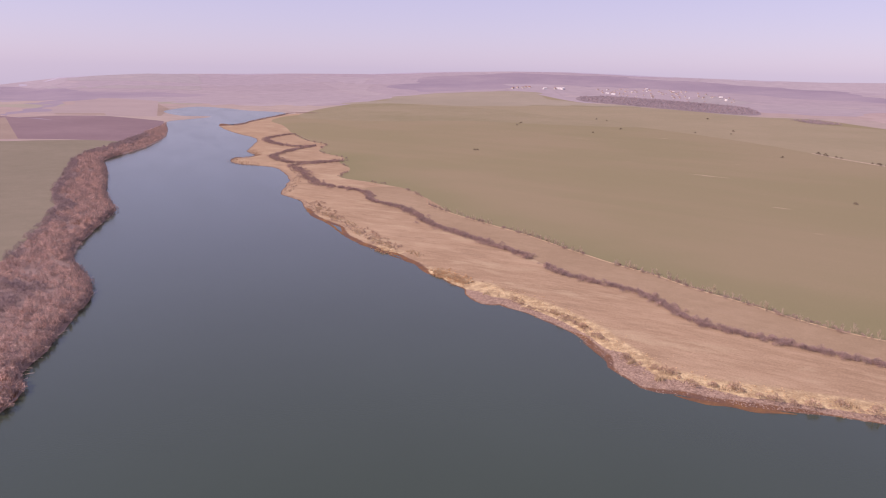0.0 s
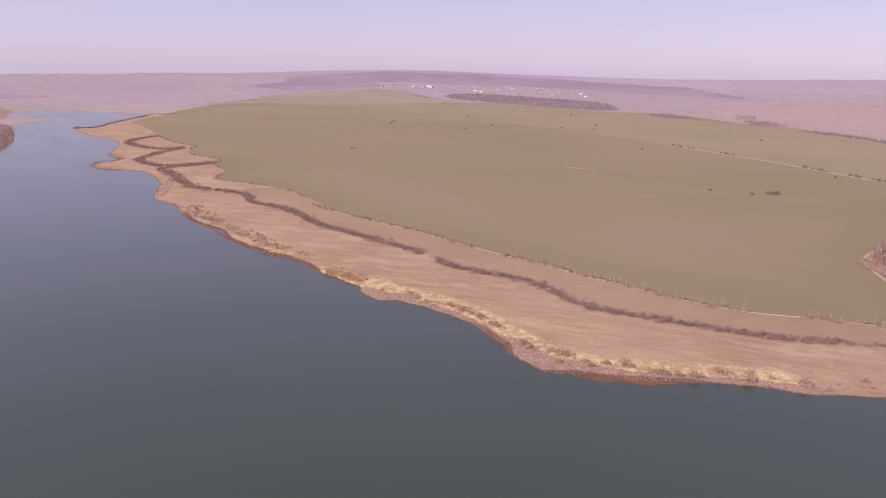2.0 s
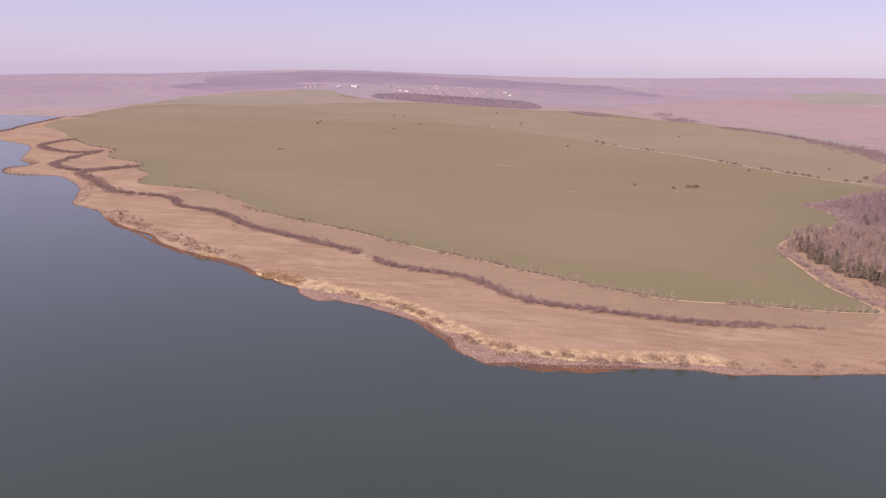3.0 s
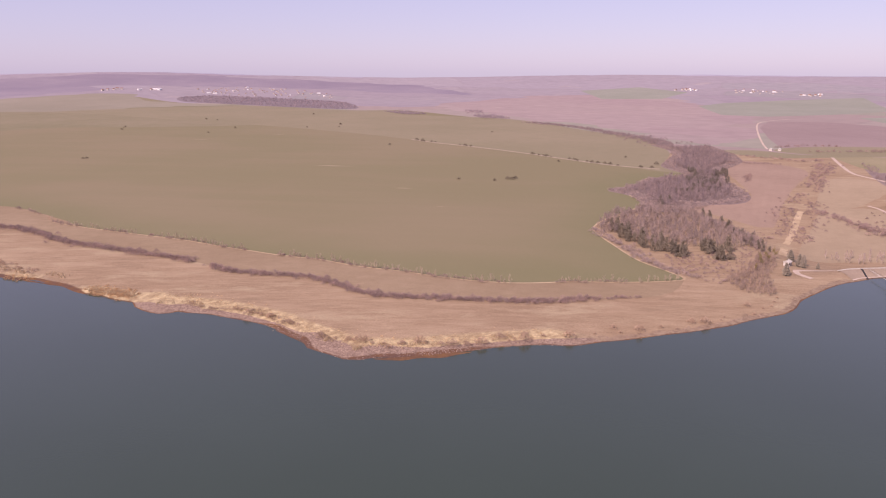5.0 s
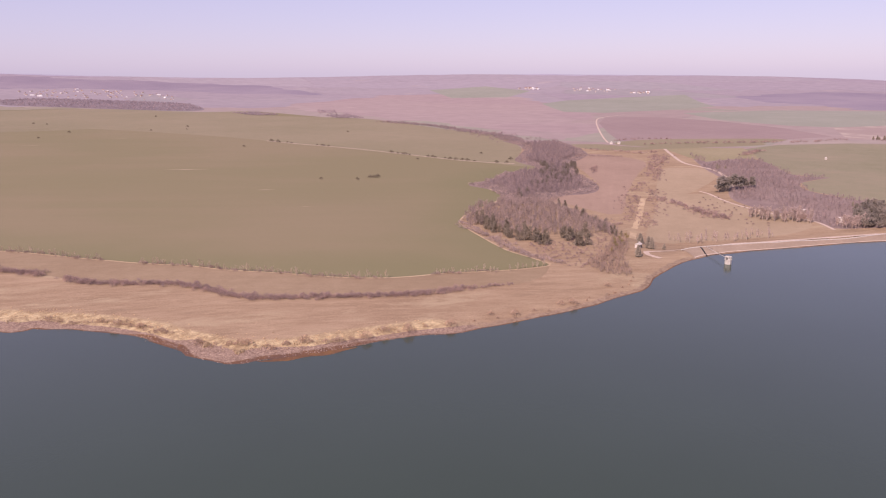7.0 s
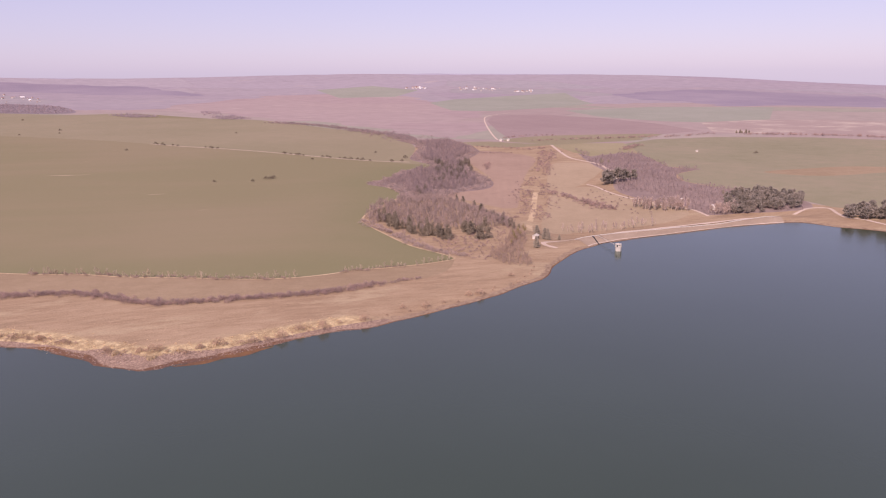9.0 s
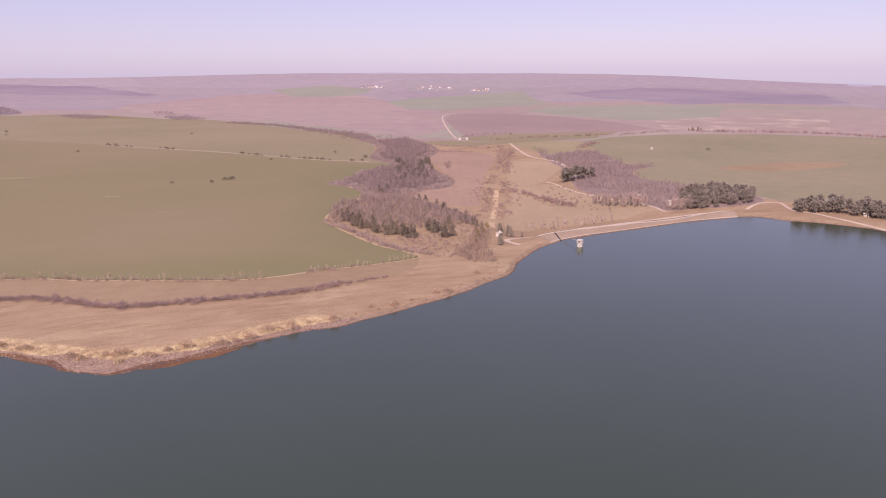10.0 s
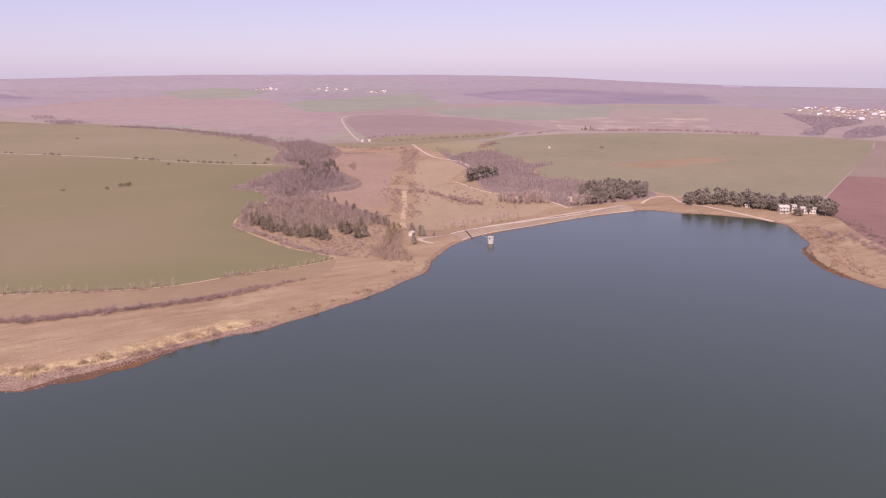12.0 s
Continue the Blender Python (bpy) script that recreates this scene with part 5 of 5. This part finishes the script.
mass("valley_thicket", THICKET, np.concatenate([along(BROW_A, 0.9, 47, 9), along(BROW_B, 1.0, 48, 9), along(CHANNEL[6:], 3.5, 49, 13)]), [M_BARK, M_TWIG_MAUVE], "leafless mauve thicket in a dry valley", "thicket", (0.4, 0.7), 47)
plant(poplar, scatter([(455, 285), (475, 265), (530, 240), (545, 250), (500, 275), (462, 296)], 6.0, 50), "saplings below the dam", (0.4, 0.7), 50)
plant(pale_tree, scatter([(586, 287), (597, 297), (620, 264), (614, 242), (600, 250)], 4.6, 51), "pale poplars", (0.85, 1.3), 51)
plant(pale_tree, scatter([(606, 219), (618, 228), (638, 212), (631, 199)], 4.4, 52), "pale poplars", (0.8, 1.2), 52)
plant(shrub, scatter([(560, 300), (600, 350), (660, 370), (640, 320), (600, 270), (560, 262)], 10, 53), "valley bushes", (0.4, 0.8), 53, "small leafless bush on the dry valley meadow")
wood = scatter(WOOD_B, 4.5, 10)
deep = line_distance(*wood.T, WOOD_B, True) + np.array([9 * noise.noise(Vector((x * 0.03, y * 0.03, 5))) for x, y in wood])
mass("bare_woodland", STANDS, wood[deep > 15], [M_BARK, M_TWIG_BACK], "leafless mauve-brown woodland between fields", "woodland", (0.5, 1.0), 10)
mass("woodland_brush", CLUMPS, wood[deep <= 15], [M_BARK, M_TWIG_STUFF], "low leafless mauve brush round a wood", "brush", (0.5, 1.1), 157)
mass("woodland_brush", CLUMPS, scatter([(430, 452), (482, 440), (530, 455), (505, 490), (465, 480)], 3.6, 158), [M_BARK, M_TWIG_STUFF], "low leafless mauve brush between two woods", "brush", (0.5, 1.1), 158)
plant(evergreen, thinned(scatter(EVERGREEN_B, 8.0, 155), 0.05, 0.12), "evergreens in the wood", (0.6, 1.0), 155)
PINE_WOOD = [(618, 212), (640, 168), (650, 155), (688, 163), (700, 205), (672, 228), (640, 226)]
mass("bare_woodland", STANDS, thinned(scatter(WOOD_C, 4.5, 11, [PINE_WOOD]), 0.03, 0.3), [M_BARK, M_TWIG_BACK], "low leafless mauve-brown woodland beyond the dam", "woodland", (0.25, 0.6), 11)
plant(pine, scatter(PINE_WOOD, 5.2, 54), "pine wood", (0.6, 0.9), 54, "dark green pine in a dense plantation")
mass("bare_woodland", THICKET, np.concatenate([along(WOOD_BAND, 0.9, 12, 20), along(WOOD_BAND[2:], 1.5, 160, 34)]), [M_BARK, M_TWIG_BACK], "distant strip of leafless woodland along a field", "woodland", (0.5, 0.9), 12)
mass("bare_woodland", THICKET, np.concatenate([scatter(VILWOOD, 17, 55), scatter(DARKWOOD, 14, 56), scatter(DARKWOOD2, 13, 57)]), [M_HAZED_FARWOOD, M_HAZED_FARWOOD], "distant dark leafless woodland", "woodland", (0.8, 1.15), 55)
bank = scatter(BANK_WOOD, 4.6, 13)
off = shore_distance(*bank.T) + np.array([26 * noise.noise(Vector((x * 0.02, y * 0.02, 8))) for x, y in bank])
bank = np.concatenate([bank, along([(x - 4, y - 1) for x, y in SHORE_FAR_BANK[:20]], 1.8, 113, 3)])
off = np.concatenate([off, np.zeros(len(bank) - len(off))])
gap = np.array([noise.noise(Vector((x * 0.05, y * 0.05, 2))) for x, y in bank]) < 0.4
near_water = (off < 32) & gap
mass("bank_thicket", THICKET, bank[near_water], [M_BARK, M_TWIG_RED], "dense leafless reddish thicket at the water", "thicket", (0.4, 0.95), 13)
mass("bank_stems", STANDS, bank[near_water][::3], [M_BARK, M_TWIG_STUFF], "slender leafless trees standing in a bank thicket", "thicket", (0.35, 0.75), 15)
# added dark stems stand in for the shaded, reflected edge of the bank
mass("bank_stems", STANDS, along([(x - 2.5, y) for x, y in SHORE_FAR_BANK[:20]], 0.9, 159, 2.5), [M_BARK, M_TWIG_BACK], "dark leafless stems added as shade along the waterline", "thicket", (0.25, 0.55), 159)
mass("bank_thicket", THICKET, bank[(off >= 32) & gap], [M_BARK, M_TWIG_BACK], "dense leafless mauve thicket beside a field", "thicket", (0.4, 1.05), 14)
plant(pine, np.concatenate([along([(630, 114), (640, 77)], 2.0, 14, 5), along([(640, 114), (650, 80)], 2.4, 19, 6)]), "shore pines", (0.8, 1.2), 14)
plant(pine, np.concatenate([along([(638, 70), (632, 46), (628, 34)], 1.9, 15, 6), along([(632, 12), (624, -2), (618, -10)], 2.4, 25, 6), along([(650, 70), (640, 30), (634, -6)], 2.0, 26, 6)]), "shore pines", (0.8, 1.25), 15)
plant(pine, np.array([(613, 21), (614, 16), (611, 18)], float), "garden pines", (0.5, 0.7), 27, "dark green pine in front of a white house")


# ---- stones and reeds on the shore ----
def stones():
    rng = random.Random(7)
    V, F = [], []
    spots = []
    for row, wide, gap in ((STONY_POINT, 4.6, 0.05), (STONY_SHORE, 1.8, 0.10), (STONY_CAPE, 3.0, 0.08), (STONY_RIM, 1.2, 0.14), ([(200, 239), (246, 229), (300, 224)], 1.2, 0.4)):
        for p in smooth_line(row, gap):
            spots.append((p[0] + rng.gauss(0, wide), p[1] + rng.gauss(0, wide)))
    spots = np.array(spots)
    spots = spots[shore_distance(*spots.T) > -0.6]
    zs = heights(spots)
    for (x, y), z in zip(spots, zs):
        s = rng.choice((0.12, 0.15, 0.2, 0.25, 0.3, 0.45))
        k = len(V)
        a = rng.uniform(0, 6.28)
        for i in range(5):
            t = a + i * 1.2566
            V.append((x + s * math.cos(t) * rng.uniform(0.7, 1.2), y + s * math.sin(t) * rng.uniform(0.7, 1.2), z - 0.08))
        for i in range(3):
            t = a + i * 2.0944
            V.append((x + 0.5 * s * math.cos(t), y + 0.5 * s * math.sin(t), z + s * rng.uniform(0.25, 0.6)))
        F += [(k, k + 1, k + 5), (k + 1, k + 2, k + 6), (k + 2, k + 3, k + 6), (k + 3, k + 4, k + 7), (k + 4, k, k + 7),
              (k, k + 5, k + 7), (k + 1, k + 6, k + 5), (k + 3, k + 7, k + 6), (k + 5, k + 6, k + 7)]
    tagged(new("shore_stones", mesh_of("shore_stones", V, F, M_STONES)), "pinkish grey stones along the waterline", "stones", kind="stuff")


def reeds():
    rng = random.Random(9)
    V, F = [], []
    spots = []
    for line, wide, count in ((REED_COVE, 5, 2), (SHORE_NORTH[6:27], 4, 1), (SHORE_WEST[26:36], 5, 1)):
        row = smooth_line(line, 0.8)
        dirs = np.gradient(row, axis=0)
        for p, t in zip(row, dirs):
            n = np.array((-t[1], t[0])) / max(np.hypot(*t), 1e-6)
            thick = noise.noise(Vector((p[0] * 0.06, p[1] * 0.06, 4)))
            base = 0.3 if count == 2 else 9.0
            if count == 2 or thick > -0.05:
                for _ in range(count * 2):
                    spots.append(p + n * (base + rng.uniform(0, wide)))
    zs = heights(spots)
    for (x, y), z in zip(spots, zs):
        for _ in range(5):
            a, h = rng.uniform(0, 6.28), rng.uniform(0.7, 1.7)
            bx, by = x + rng.uniform(-0.7, 0.7), y + rng.uniform(-0.7, 0.7)
            w, k = rng.uniform(0.08, 0.2), len(V)
            lx, ly = rng.uniform(-0.4, 0.4), rng.uniform(-0.4, 0.4)
            V += [(bx - w * math.cos(a), by - w * math.sin(a), z - 0.1), (bx + w * math.cos(a), by + w * math.sin(a), z - 0.1), (bx + lx, by + ly, z + h)]
            F.append((k, k + 1, k + 2))
    tagged(new("dry_reeds", mesh_of("dry_reeds", V, F, M_REED)), "clumps of pale dry reeds on the bank", "reeds", kind="stuff")


def rusty_reeds():
    rng = random.Random(11)
    V, F = [], []
    spots = np.concatenate([scatter([(-150, 240), (-164, 268), (-180, 284), (-196, 270), (-190, 236)], 0.9, 70), scatter([(-268, 560), (-284, 590), (-302, 600), (-300, 570)], 1.2, 71),
                            along([(x + 4, y + 4) for x, y in SHORE_WEST[11:18]], 0.5, 72, 9)])
    for (x, y), z in zip(spots, heights(spots)):
        for _ in range(3):
            a, h, w, k = rng.uniform(0, 6.28), rng.uniform(0.8, 2.0), rng.uniform(0.1, 0.25), len(V)
            V += [(x - w * math.cos(a), y - w * math.sin(a), z - 0.1), (x + w * math.cos(a), y + w * math.sin(a), z - 0.1), (x + rng.uniform(-0.5, 0.5), y + rng.uniform(-0.5, 0.5), z + h)]
            F.append((k, k + 1, k + 2))
    tagged(new("rusty_reeds", mesh_of("rusty_reeds", V, F, M_RUST)), "bed of rust-brown reeds at the water", "reeds", kind="stuff")


def driftwood():
    """Grey fallen stems along the wooded bank."""
    rng = random.Random(12)
    pieces = []
    row = smooth_line(SHORE_FAR_BANK[2:18], 1.6)
    zs = heights(row)
    for p, z in zip(row, zs):
        if rng.random() < 0.8:
            a, l = rng.uniform(0, 6.28), rng.uniform(1.5, 4.5)
            b = Vector((p[0] + rng.uniform(-3, 1), p[1] + rng.uniform(-2, 2), z + rng.uniform(0.1, 0.5)))
            e = b + Vector((math.cos(a) * l, math.sin(a) * l, rng.uniform(-0.1, 1.6)))
            pieces.append(tube([b, b.lerp(e, 0.5) + Vector((0, 0, 0.15)), e], [0.12, 0.09, 0.03], 4))
    tagged(new("fallen_branches", mesh_of("fallen_branches", *together(pieces), M_TWIG_PALE)), "pale fallen branches along a wooded bank", "branches", kind="stuff")


stones()
reeds()
rusty_reeds()
driftwood()


# ---- intake tower and footbridge ----
def intake_tower(x, y):
    root = thing("intake_tower", "white octagonal concrete intake tower standing in the lake", "tower")
    root.location = (x, y, 0)

    def ring(r, z0, z1, turn=22.5, cap=True):
        bm = bmesh.new()
        bmesh.ops.create_cone(bm, cap_ends=cap, segments=8, radius1=r, radius2=r, depth=z1 - z0)
        bmesh.ops.rotate(bm, verts=bm.verts, matrix=Matrix.Rotation(radians(turn), 3, "Z"))
        bmesh.ops.translate(bm, verts=bm.verts, vec=(0, 0, (z0 + z1) / 2))
        return bm

    part("shaft", ring(2.2, -3.5, 2.9), M_CONCRETE, root)
    part("ledge", ring(2.5, 2.9, 3.15), M_CONCRETE, root)
    # solid core; the shade inside the chamber is put in as near-black
    part("chamber", ring(1.85, 3.15, 4.8), M_DARK, root, "solid near-black core painted as shade in the openings")
    for k in range(8):
        a = radians(22.5 + 45 * k)
        post = part("post", box(-0.24, -0.24, 3.15, 0.24, 0.24, 4.8, 0.04), M_CONCRETE, root)
        post.location = (1.98 * math.cos(a), 1.98 * math.sin(a), 0)
        post.rotation_euler = (0, 0, a)
    for k in range(0, 8, 2):
        a = radians(45 * k + 135)
        wall = part("panel", box(-0.12, -0.7, 3.15, 0.12, 0.7, 4.2, 0.02), M_CONCRETE, root)
        wall.location = (1.9 * math.cos(a), 1.9 * math.sin(a), 0)
        wall.rotation_euler = (0, 0, a)
    part("roof", ring(2.4, 4.8, 5.05), M_CONCRETE, root)
    part("hatch", box(-0.7, -0.6, 5.05, 0.5, 0.6, 5.5, 0.06), M_CONCRETE, root)


def footbridge(a, b):
    root = thing("footbridge", "thin dark steel footbridge from the dam to the tower", "footbridge")
    a, b = Vector(a), Vector(b)
    d = b - a
    side = Vector((-d.y, d.x, 0)).normalized()
    part("deck", together([tube([a + side * k, b + side * k], [0.08, 0.08], 4) for k in (-0.3, 0.3)]), M_CONCRETE, root)
    for k in (-0.4, 0.4):
        part("rail", tube([a + side * k + Vector((0, 0, 1)), b + side * k + Vector((0, 0, 1))], [0.025, 0.025], 4), M_STEEL, root)
        for j in range(9):
            p = a.lerp(b, j / 8) + side * k
            part("rail_post", tube([p, p + Vector((0, 0, 1))], [0.03, 0.03], 4), M_STEEL, root)


def slope_steps(top, foot, width=1.1, count=26):
    """Dark steps down the face of the dam."""
    root = thing("slope_steps", "dark narrow steps down the stone face of the dam", "steps")
    a, b = np.array(top, float), np.array(foot, float)
    d = (b - a) / np.hypot(*(b - a))
    turn = math.atan2(d[1], d[0])
    spots = [a + (b - a) * (k + 0.5) / count for k in range(count)]
    run = np.hypot(*(b - a)) / count
    bm = box(-run * 0.5, -width / 2, -0.2, run * 0.42, width / 2, 0.16, 0.02)
    first = None
    for p, z in zip(spots, heights(spots)):
        if first is None:
            first = part("step", bm, M_STEEL, root)
            ob = first
        else:
            ob = new("step", first.data)
            ob.parent = root
        ob.location, ob.rotation_euler = (p[0], p[1], z + 0.12), (0, 0, turn)


TOWER = (408, 217)
intake_tower(*TOWER)
footbridge((430, 244, 2.9), (TOWER[0] + 1.7, TOWER[1] + 1.8, 3.3))
slope_steps((429, 249), (417, 237))


# ---- houses ----
def frame_bars():
    """Four bars round a window and a mullion."""
    bars = [box(-0.62, -0.08, -0.06, -0.54, 0.08, 1.36), box(0.54, -0.08, -0.06, 0.62, 0.08, 1.36), box(-0.54, -0.08, -0.06, 0.54, 0.08, 0.02),
            box(-0.54, -0.08, 1.28, 0.54, 0.08, 1.36), box(-0.03, -0.07, 0.02, 0.03, 0.07, 1.28)]
    for m in bars:
        m.verts.index_update()
    return bars


def house(name, w, d, h, roof_h, label, wall_mat, roof_mat, storeys=2, bays=3, flat=False, category="house", detailed=False):
    root = thing(name, label, category)
    part("wall", box(-w / 2, -d / 2, -1.0, w / 2, d / 2, h, 0.03), wall_mat, root)
    if flat:
        part("roof", box(-w / 2 - 0.3, -d / 2 - 0.3, h, w / 2 + 0.3, d / 2 + 0.3, h + 0.35, 0.05), wall_mat, root)
    else:
        o = 0.4
        v = [(-w / 2 - o, -d / 2 - o, h), (w / 2 + o, -d / 2 - o, h), (w / 2 + o, d / 2 + o, h), (-w / 2 - o, d / 2 + o, h), (-w / 2 - o, 0, h + roof_h), (w / 2 + o, 0, h + roof_h)]
        part("roof", (v, [(0, 1, 5, 4), (2, 3, 4, 5), (1, 2, 5), (3, 0, 4), (3, 2, 1, 0)]), roof_mat, root, "tiled gable roof" if roof_mat is M_TILE else "low grey gable roof")
        part("chimney", box(w * 0.2, -0.3, h + 0.2, w * 0.2 + 0.6, 0.3, h + roof_h + 0.7, 0.03), roof_mat, root)
    pane = None
    for s in range(storeys):
        for k in range(bays):
            for face in (-1, 1):
                x, z = -w / 2 + w * (k + 0.5) / bays, 1.0 + s * 2.8
                if s == 0 and k == bays // 2 and face == -1:
                    door = part("door", box(-0.5, -0.06, 0, 0.5, 0.06, 2.05, 0.02), M_STEEL, root)
                    door.location = (x, face * d / 2, 0)
                    continue
                if pane is None:
                    pane = part("window", box(-0.55, -0.05, 0, 0.55, 0.05, 1.3, 0.02), M_GLASS, root)
                    ob = pane
                else:
                    ob = new("window", pane.data)
                    ob.parent = root
                ob.location = (x, face * (d / 2 + 0.01), z)
                if detailed:
                    part("window_frame", together([([Vector(c.co) for c in m.verts], [tuple(v.index for v in f.verts) for f in m.faces]) for m in frame_bars()]), M_WHITE, ob, "white window frame")
                    part("sill", box(-0.65, -0.16, -0.10, 0.65, 0.16, -0.03, 0.01), M_CONCRETE, ob)
    return root


def settle(ob, x, y, turn):
    ob.matrix_basis = pose(x, y, float(heights([(x, y)])[0]), 0, 0, turn)


def terrace(root, w, d, z):
    part("balcony", box(-w / 2, -d / 2 - 1.4, z, w / 2, -d / 2, z + 0.18, 0.02), M_CONCRETE, root)
    for k in range(4):
        part("pillar", box(-w / 2 + 0.1 + k * (w - 0.4) / 3, -d / 2 - 1.35, 0, -w / 2 + 0.3 + k * (w - 0.4) / 3, -d / 2 - 1.15, z + 2.6, 0.02), M_CONCRETE, root)


villa = house("house", 8, 8, 5.6, 1.6, "small white two-storey house among pines by the lake", M_WALL, M_CONCRETE, 2, 3, detailed=True)
terrace(villa, 8, 8, 2.8)
settle(villa, 622, 31, -72)
lodge = house("house", 12, 8, 4.4, 1.4, "long white house with a low grey roof among pines", M_WALL, M_CONCRETE, 2, 5, detailed=True)
settle(lodge, 628, 12, -72)
annex = house("house", 4, 4.5, 6.2, 0, "white flat-roofed tower house joined to a lodge", M_WALL, M_WALL, 2, 2, True)
settle(annex, 629, 23, -72)
for k, (x, y, t) in enumerate(((637, 62, -70), (634, 48, -65))):
    hut = house("hut", 4, 3, 2.1, 0.9, "small pale hut at the edge of pines", M_CONCRETE, M_CONCRETE, 1, 2, category="hut")
    settle(hut, x, y, t)
for x, y, t, w in ((643, 266, 20, 4), (633, 229, 10, 4)):
    shed = house("pump_house", w, 4, 4.2, 0, "small white flat-roofed pump house below the dam", M_WALL, M_WALL, 1, 1, True, "pump house")
    settle(shed, x, y, t)
shed = house("keeper_hut", 4.5, 3.5, 2.6, 1.0, "small hut at the end of the dam beside spruces", M_WALL, M_CONCRETE, 1, 2, category="hut")
settle(shed, 397, 279, 10)
shed = house("field_hut", 3.2, 3, 2.0, 0.7, "small white hut standing alone in a wheat field", M_WALL, M_WALL, 1, 1, category="hut")
settle(shed, 1021, 392, 25)
for dx in (0, 9):
    farm = house("farmhouse", 5, 4.5, 2.7, 1.3, "small white farmhouse beside a dirt road", M_WALL, M_WALL, 1, 2)
    settle(farm, 985 + dx, 722 - dx, 30)


def village(spots, group, seed, size=(0.9, 1.5)):
    rng = random.Random(seed)
    kinds = [house("village_house", 9, 8, 4.5, 2.6, "distant white village house with a tiled roof", M_WALL, M_TILE, 1, 2),
             house("village_house", 12, 8, 5.5, 2.4, "distant white village house with a red roof", M_WALL, M_TILE, 2, 2),
             house("village_barn", 22, 9, 5, 2, "distant long white barn", M_WHITE, M_WHITE, 1, 2, category="barn")]
    for k in kinds:
        tagged(k, group=group)
    zs = heights(spots)
    used = set()
    for (x, y), z in zip(spots, zs):
        j = rng.choice((0, 0, 0, 1, 1, 2))
        ob = copy_thing(kinds[j], Matrix()) if j in used else kinds[j]
        used.add(j)
        s = rng.uniform(*size)
        ob.matrix_basis = Matrix.LocRotScale((x, y, z), Euler((0, 0, rng.uniform(0, 3.14))), (s, s, s))
    for j in (0, 1, 2):
        if j not in used:
            x, y = spots[0]
            kinds[j].matrix_basis = pose(x + 25, y + 10 * j, float(zs[0]), 0, 0, 40)


def spread_in(poly, spacing, seed, keep):
    p = scatter(poly, spacing, seed)
    rng = np.random.default_rng(seed)
    return p[rng.permutation(len(p))[:keep]]


village(spread_in([(719, 3655), (984, 3800), (1149, 3703), (1284, 3317), (1185, 3010), (986, 3200), (692, 3400)], 32, 60, 90), "far village", 60, (0.45, 0.85))
village(np.array([(320, 3600), (345, 3640), (372, 3652), (392, 3700), (410, 3690), (480, 3640), (530, 3640), (548, 3650), (566, 3640)], float), "far farm", 61, (0.9, 1.3))
village(spread_in([(2742, 2547), (2858, 2550), (2823, 2453)], 24, 62, 9), "far hamlet", 62, (0.8, 1.1))
village(spread_in([(2811, 2303), (3096, 2426), (3089, 2187), (2868, 2107)], 36, 63, 28), "far hamlet", 63, (0.45, 0.75))
village(spread_in([(2895, 2009), (3071, 1996), (2932, 1904)], 26, 66, 10), "far hamlet", 66, (0.7, 1.0))
village(spread_in([(2597, 143), (2791, 13), (2621, -142), (2043, -114), (1960, -50), (2158, 60)], 30, 64, 95), "east village", 64, (0.4, 0.75))
plant(conifer, np.array([(1393, 455), (1398, 450), (1402, 440), (1417, 439), (1396, 446)], float), "far conifers", (0.45, 0.8), 65, "tall dark distant conifer beside a field")


# ---- parked car ----
def car(x, y, turn):
    root = thing("car", "dark car parked on the dry grass by the water", "car")
    bm = box(-2.15, -0.86, 0.3, 2.15, 0.86, 0.85, 0.12)
    part("body", bm, M_CAR, root)
    bm = box(-1.3, -0.76, 0.85, 1.0, 0.76, 1.45, 0.05)
    for v in bm.verts:
        if v.co.z > 1.1:
            v.co.x *= 0.72
            v.co.y *= 0.86
    part("cabin", bm, M_GLASS, root, "dark glazed cabin")
    part("roof", box(-0.9, -0.64, 1.44, 0.68, 0.64, 1.49, 0.02), M_CAR, root)
    for wx in (-1.35, 1.35):
        for wy in (-0.82, 0.82):
            bm = bmesh.new()
            bmesh.ops.create_cone(bm, cap_ends=True, segments=16, radius1=0.32, radius2=0.32, depth=0.2)
            bmesh.ops.rotate(bm, verts=bm.verts, matrix=Matrix.Rotation(radians(90), 3, "X"))
            wheel = part("wheel", bm, M_DARK, root)
            wheel.location = (wx, wy, 0.32)
            rim = bmesh.new()
            bmesh.ops.create_cone(rim, cap_ends=True, segments=12, radius1=0.2, radius2=0.2, depth=0.22)
            bmesh.ops.rotate(rim, verts=rim.verts, matrix=Matrix.Rotation(radians(90), 3, "X"))
            part("rim", rim, M_STEEL, wheel, "grey steel rim")
    for y in (-0.6, 0.6):
        part("headlight", box(2.1, y - 0.18, 0.55, 2.18, y + 0.18, 0.72, 0.02), M_WHITE, root, "clear headlight")
        part("tail_light", box(-2.18, y - 0.16, 0.58, -2.1, y + 0.16, 0.74, 0.02), M_TILE, root, "red tail light")
    settle(root, x, y, turn)


car(239, 234.5, 35)
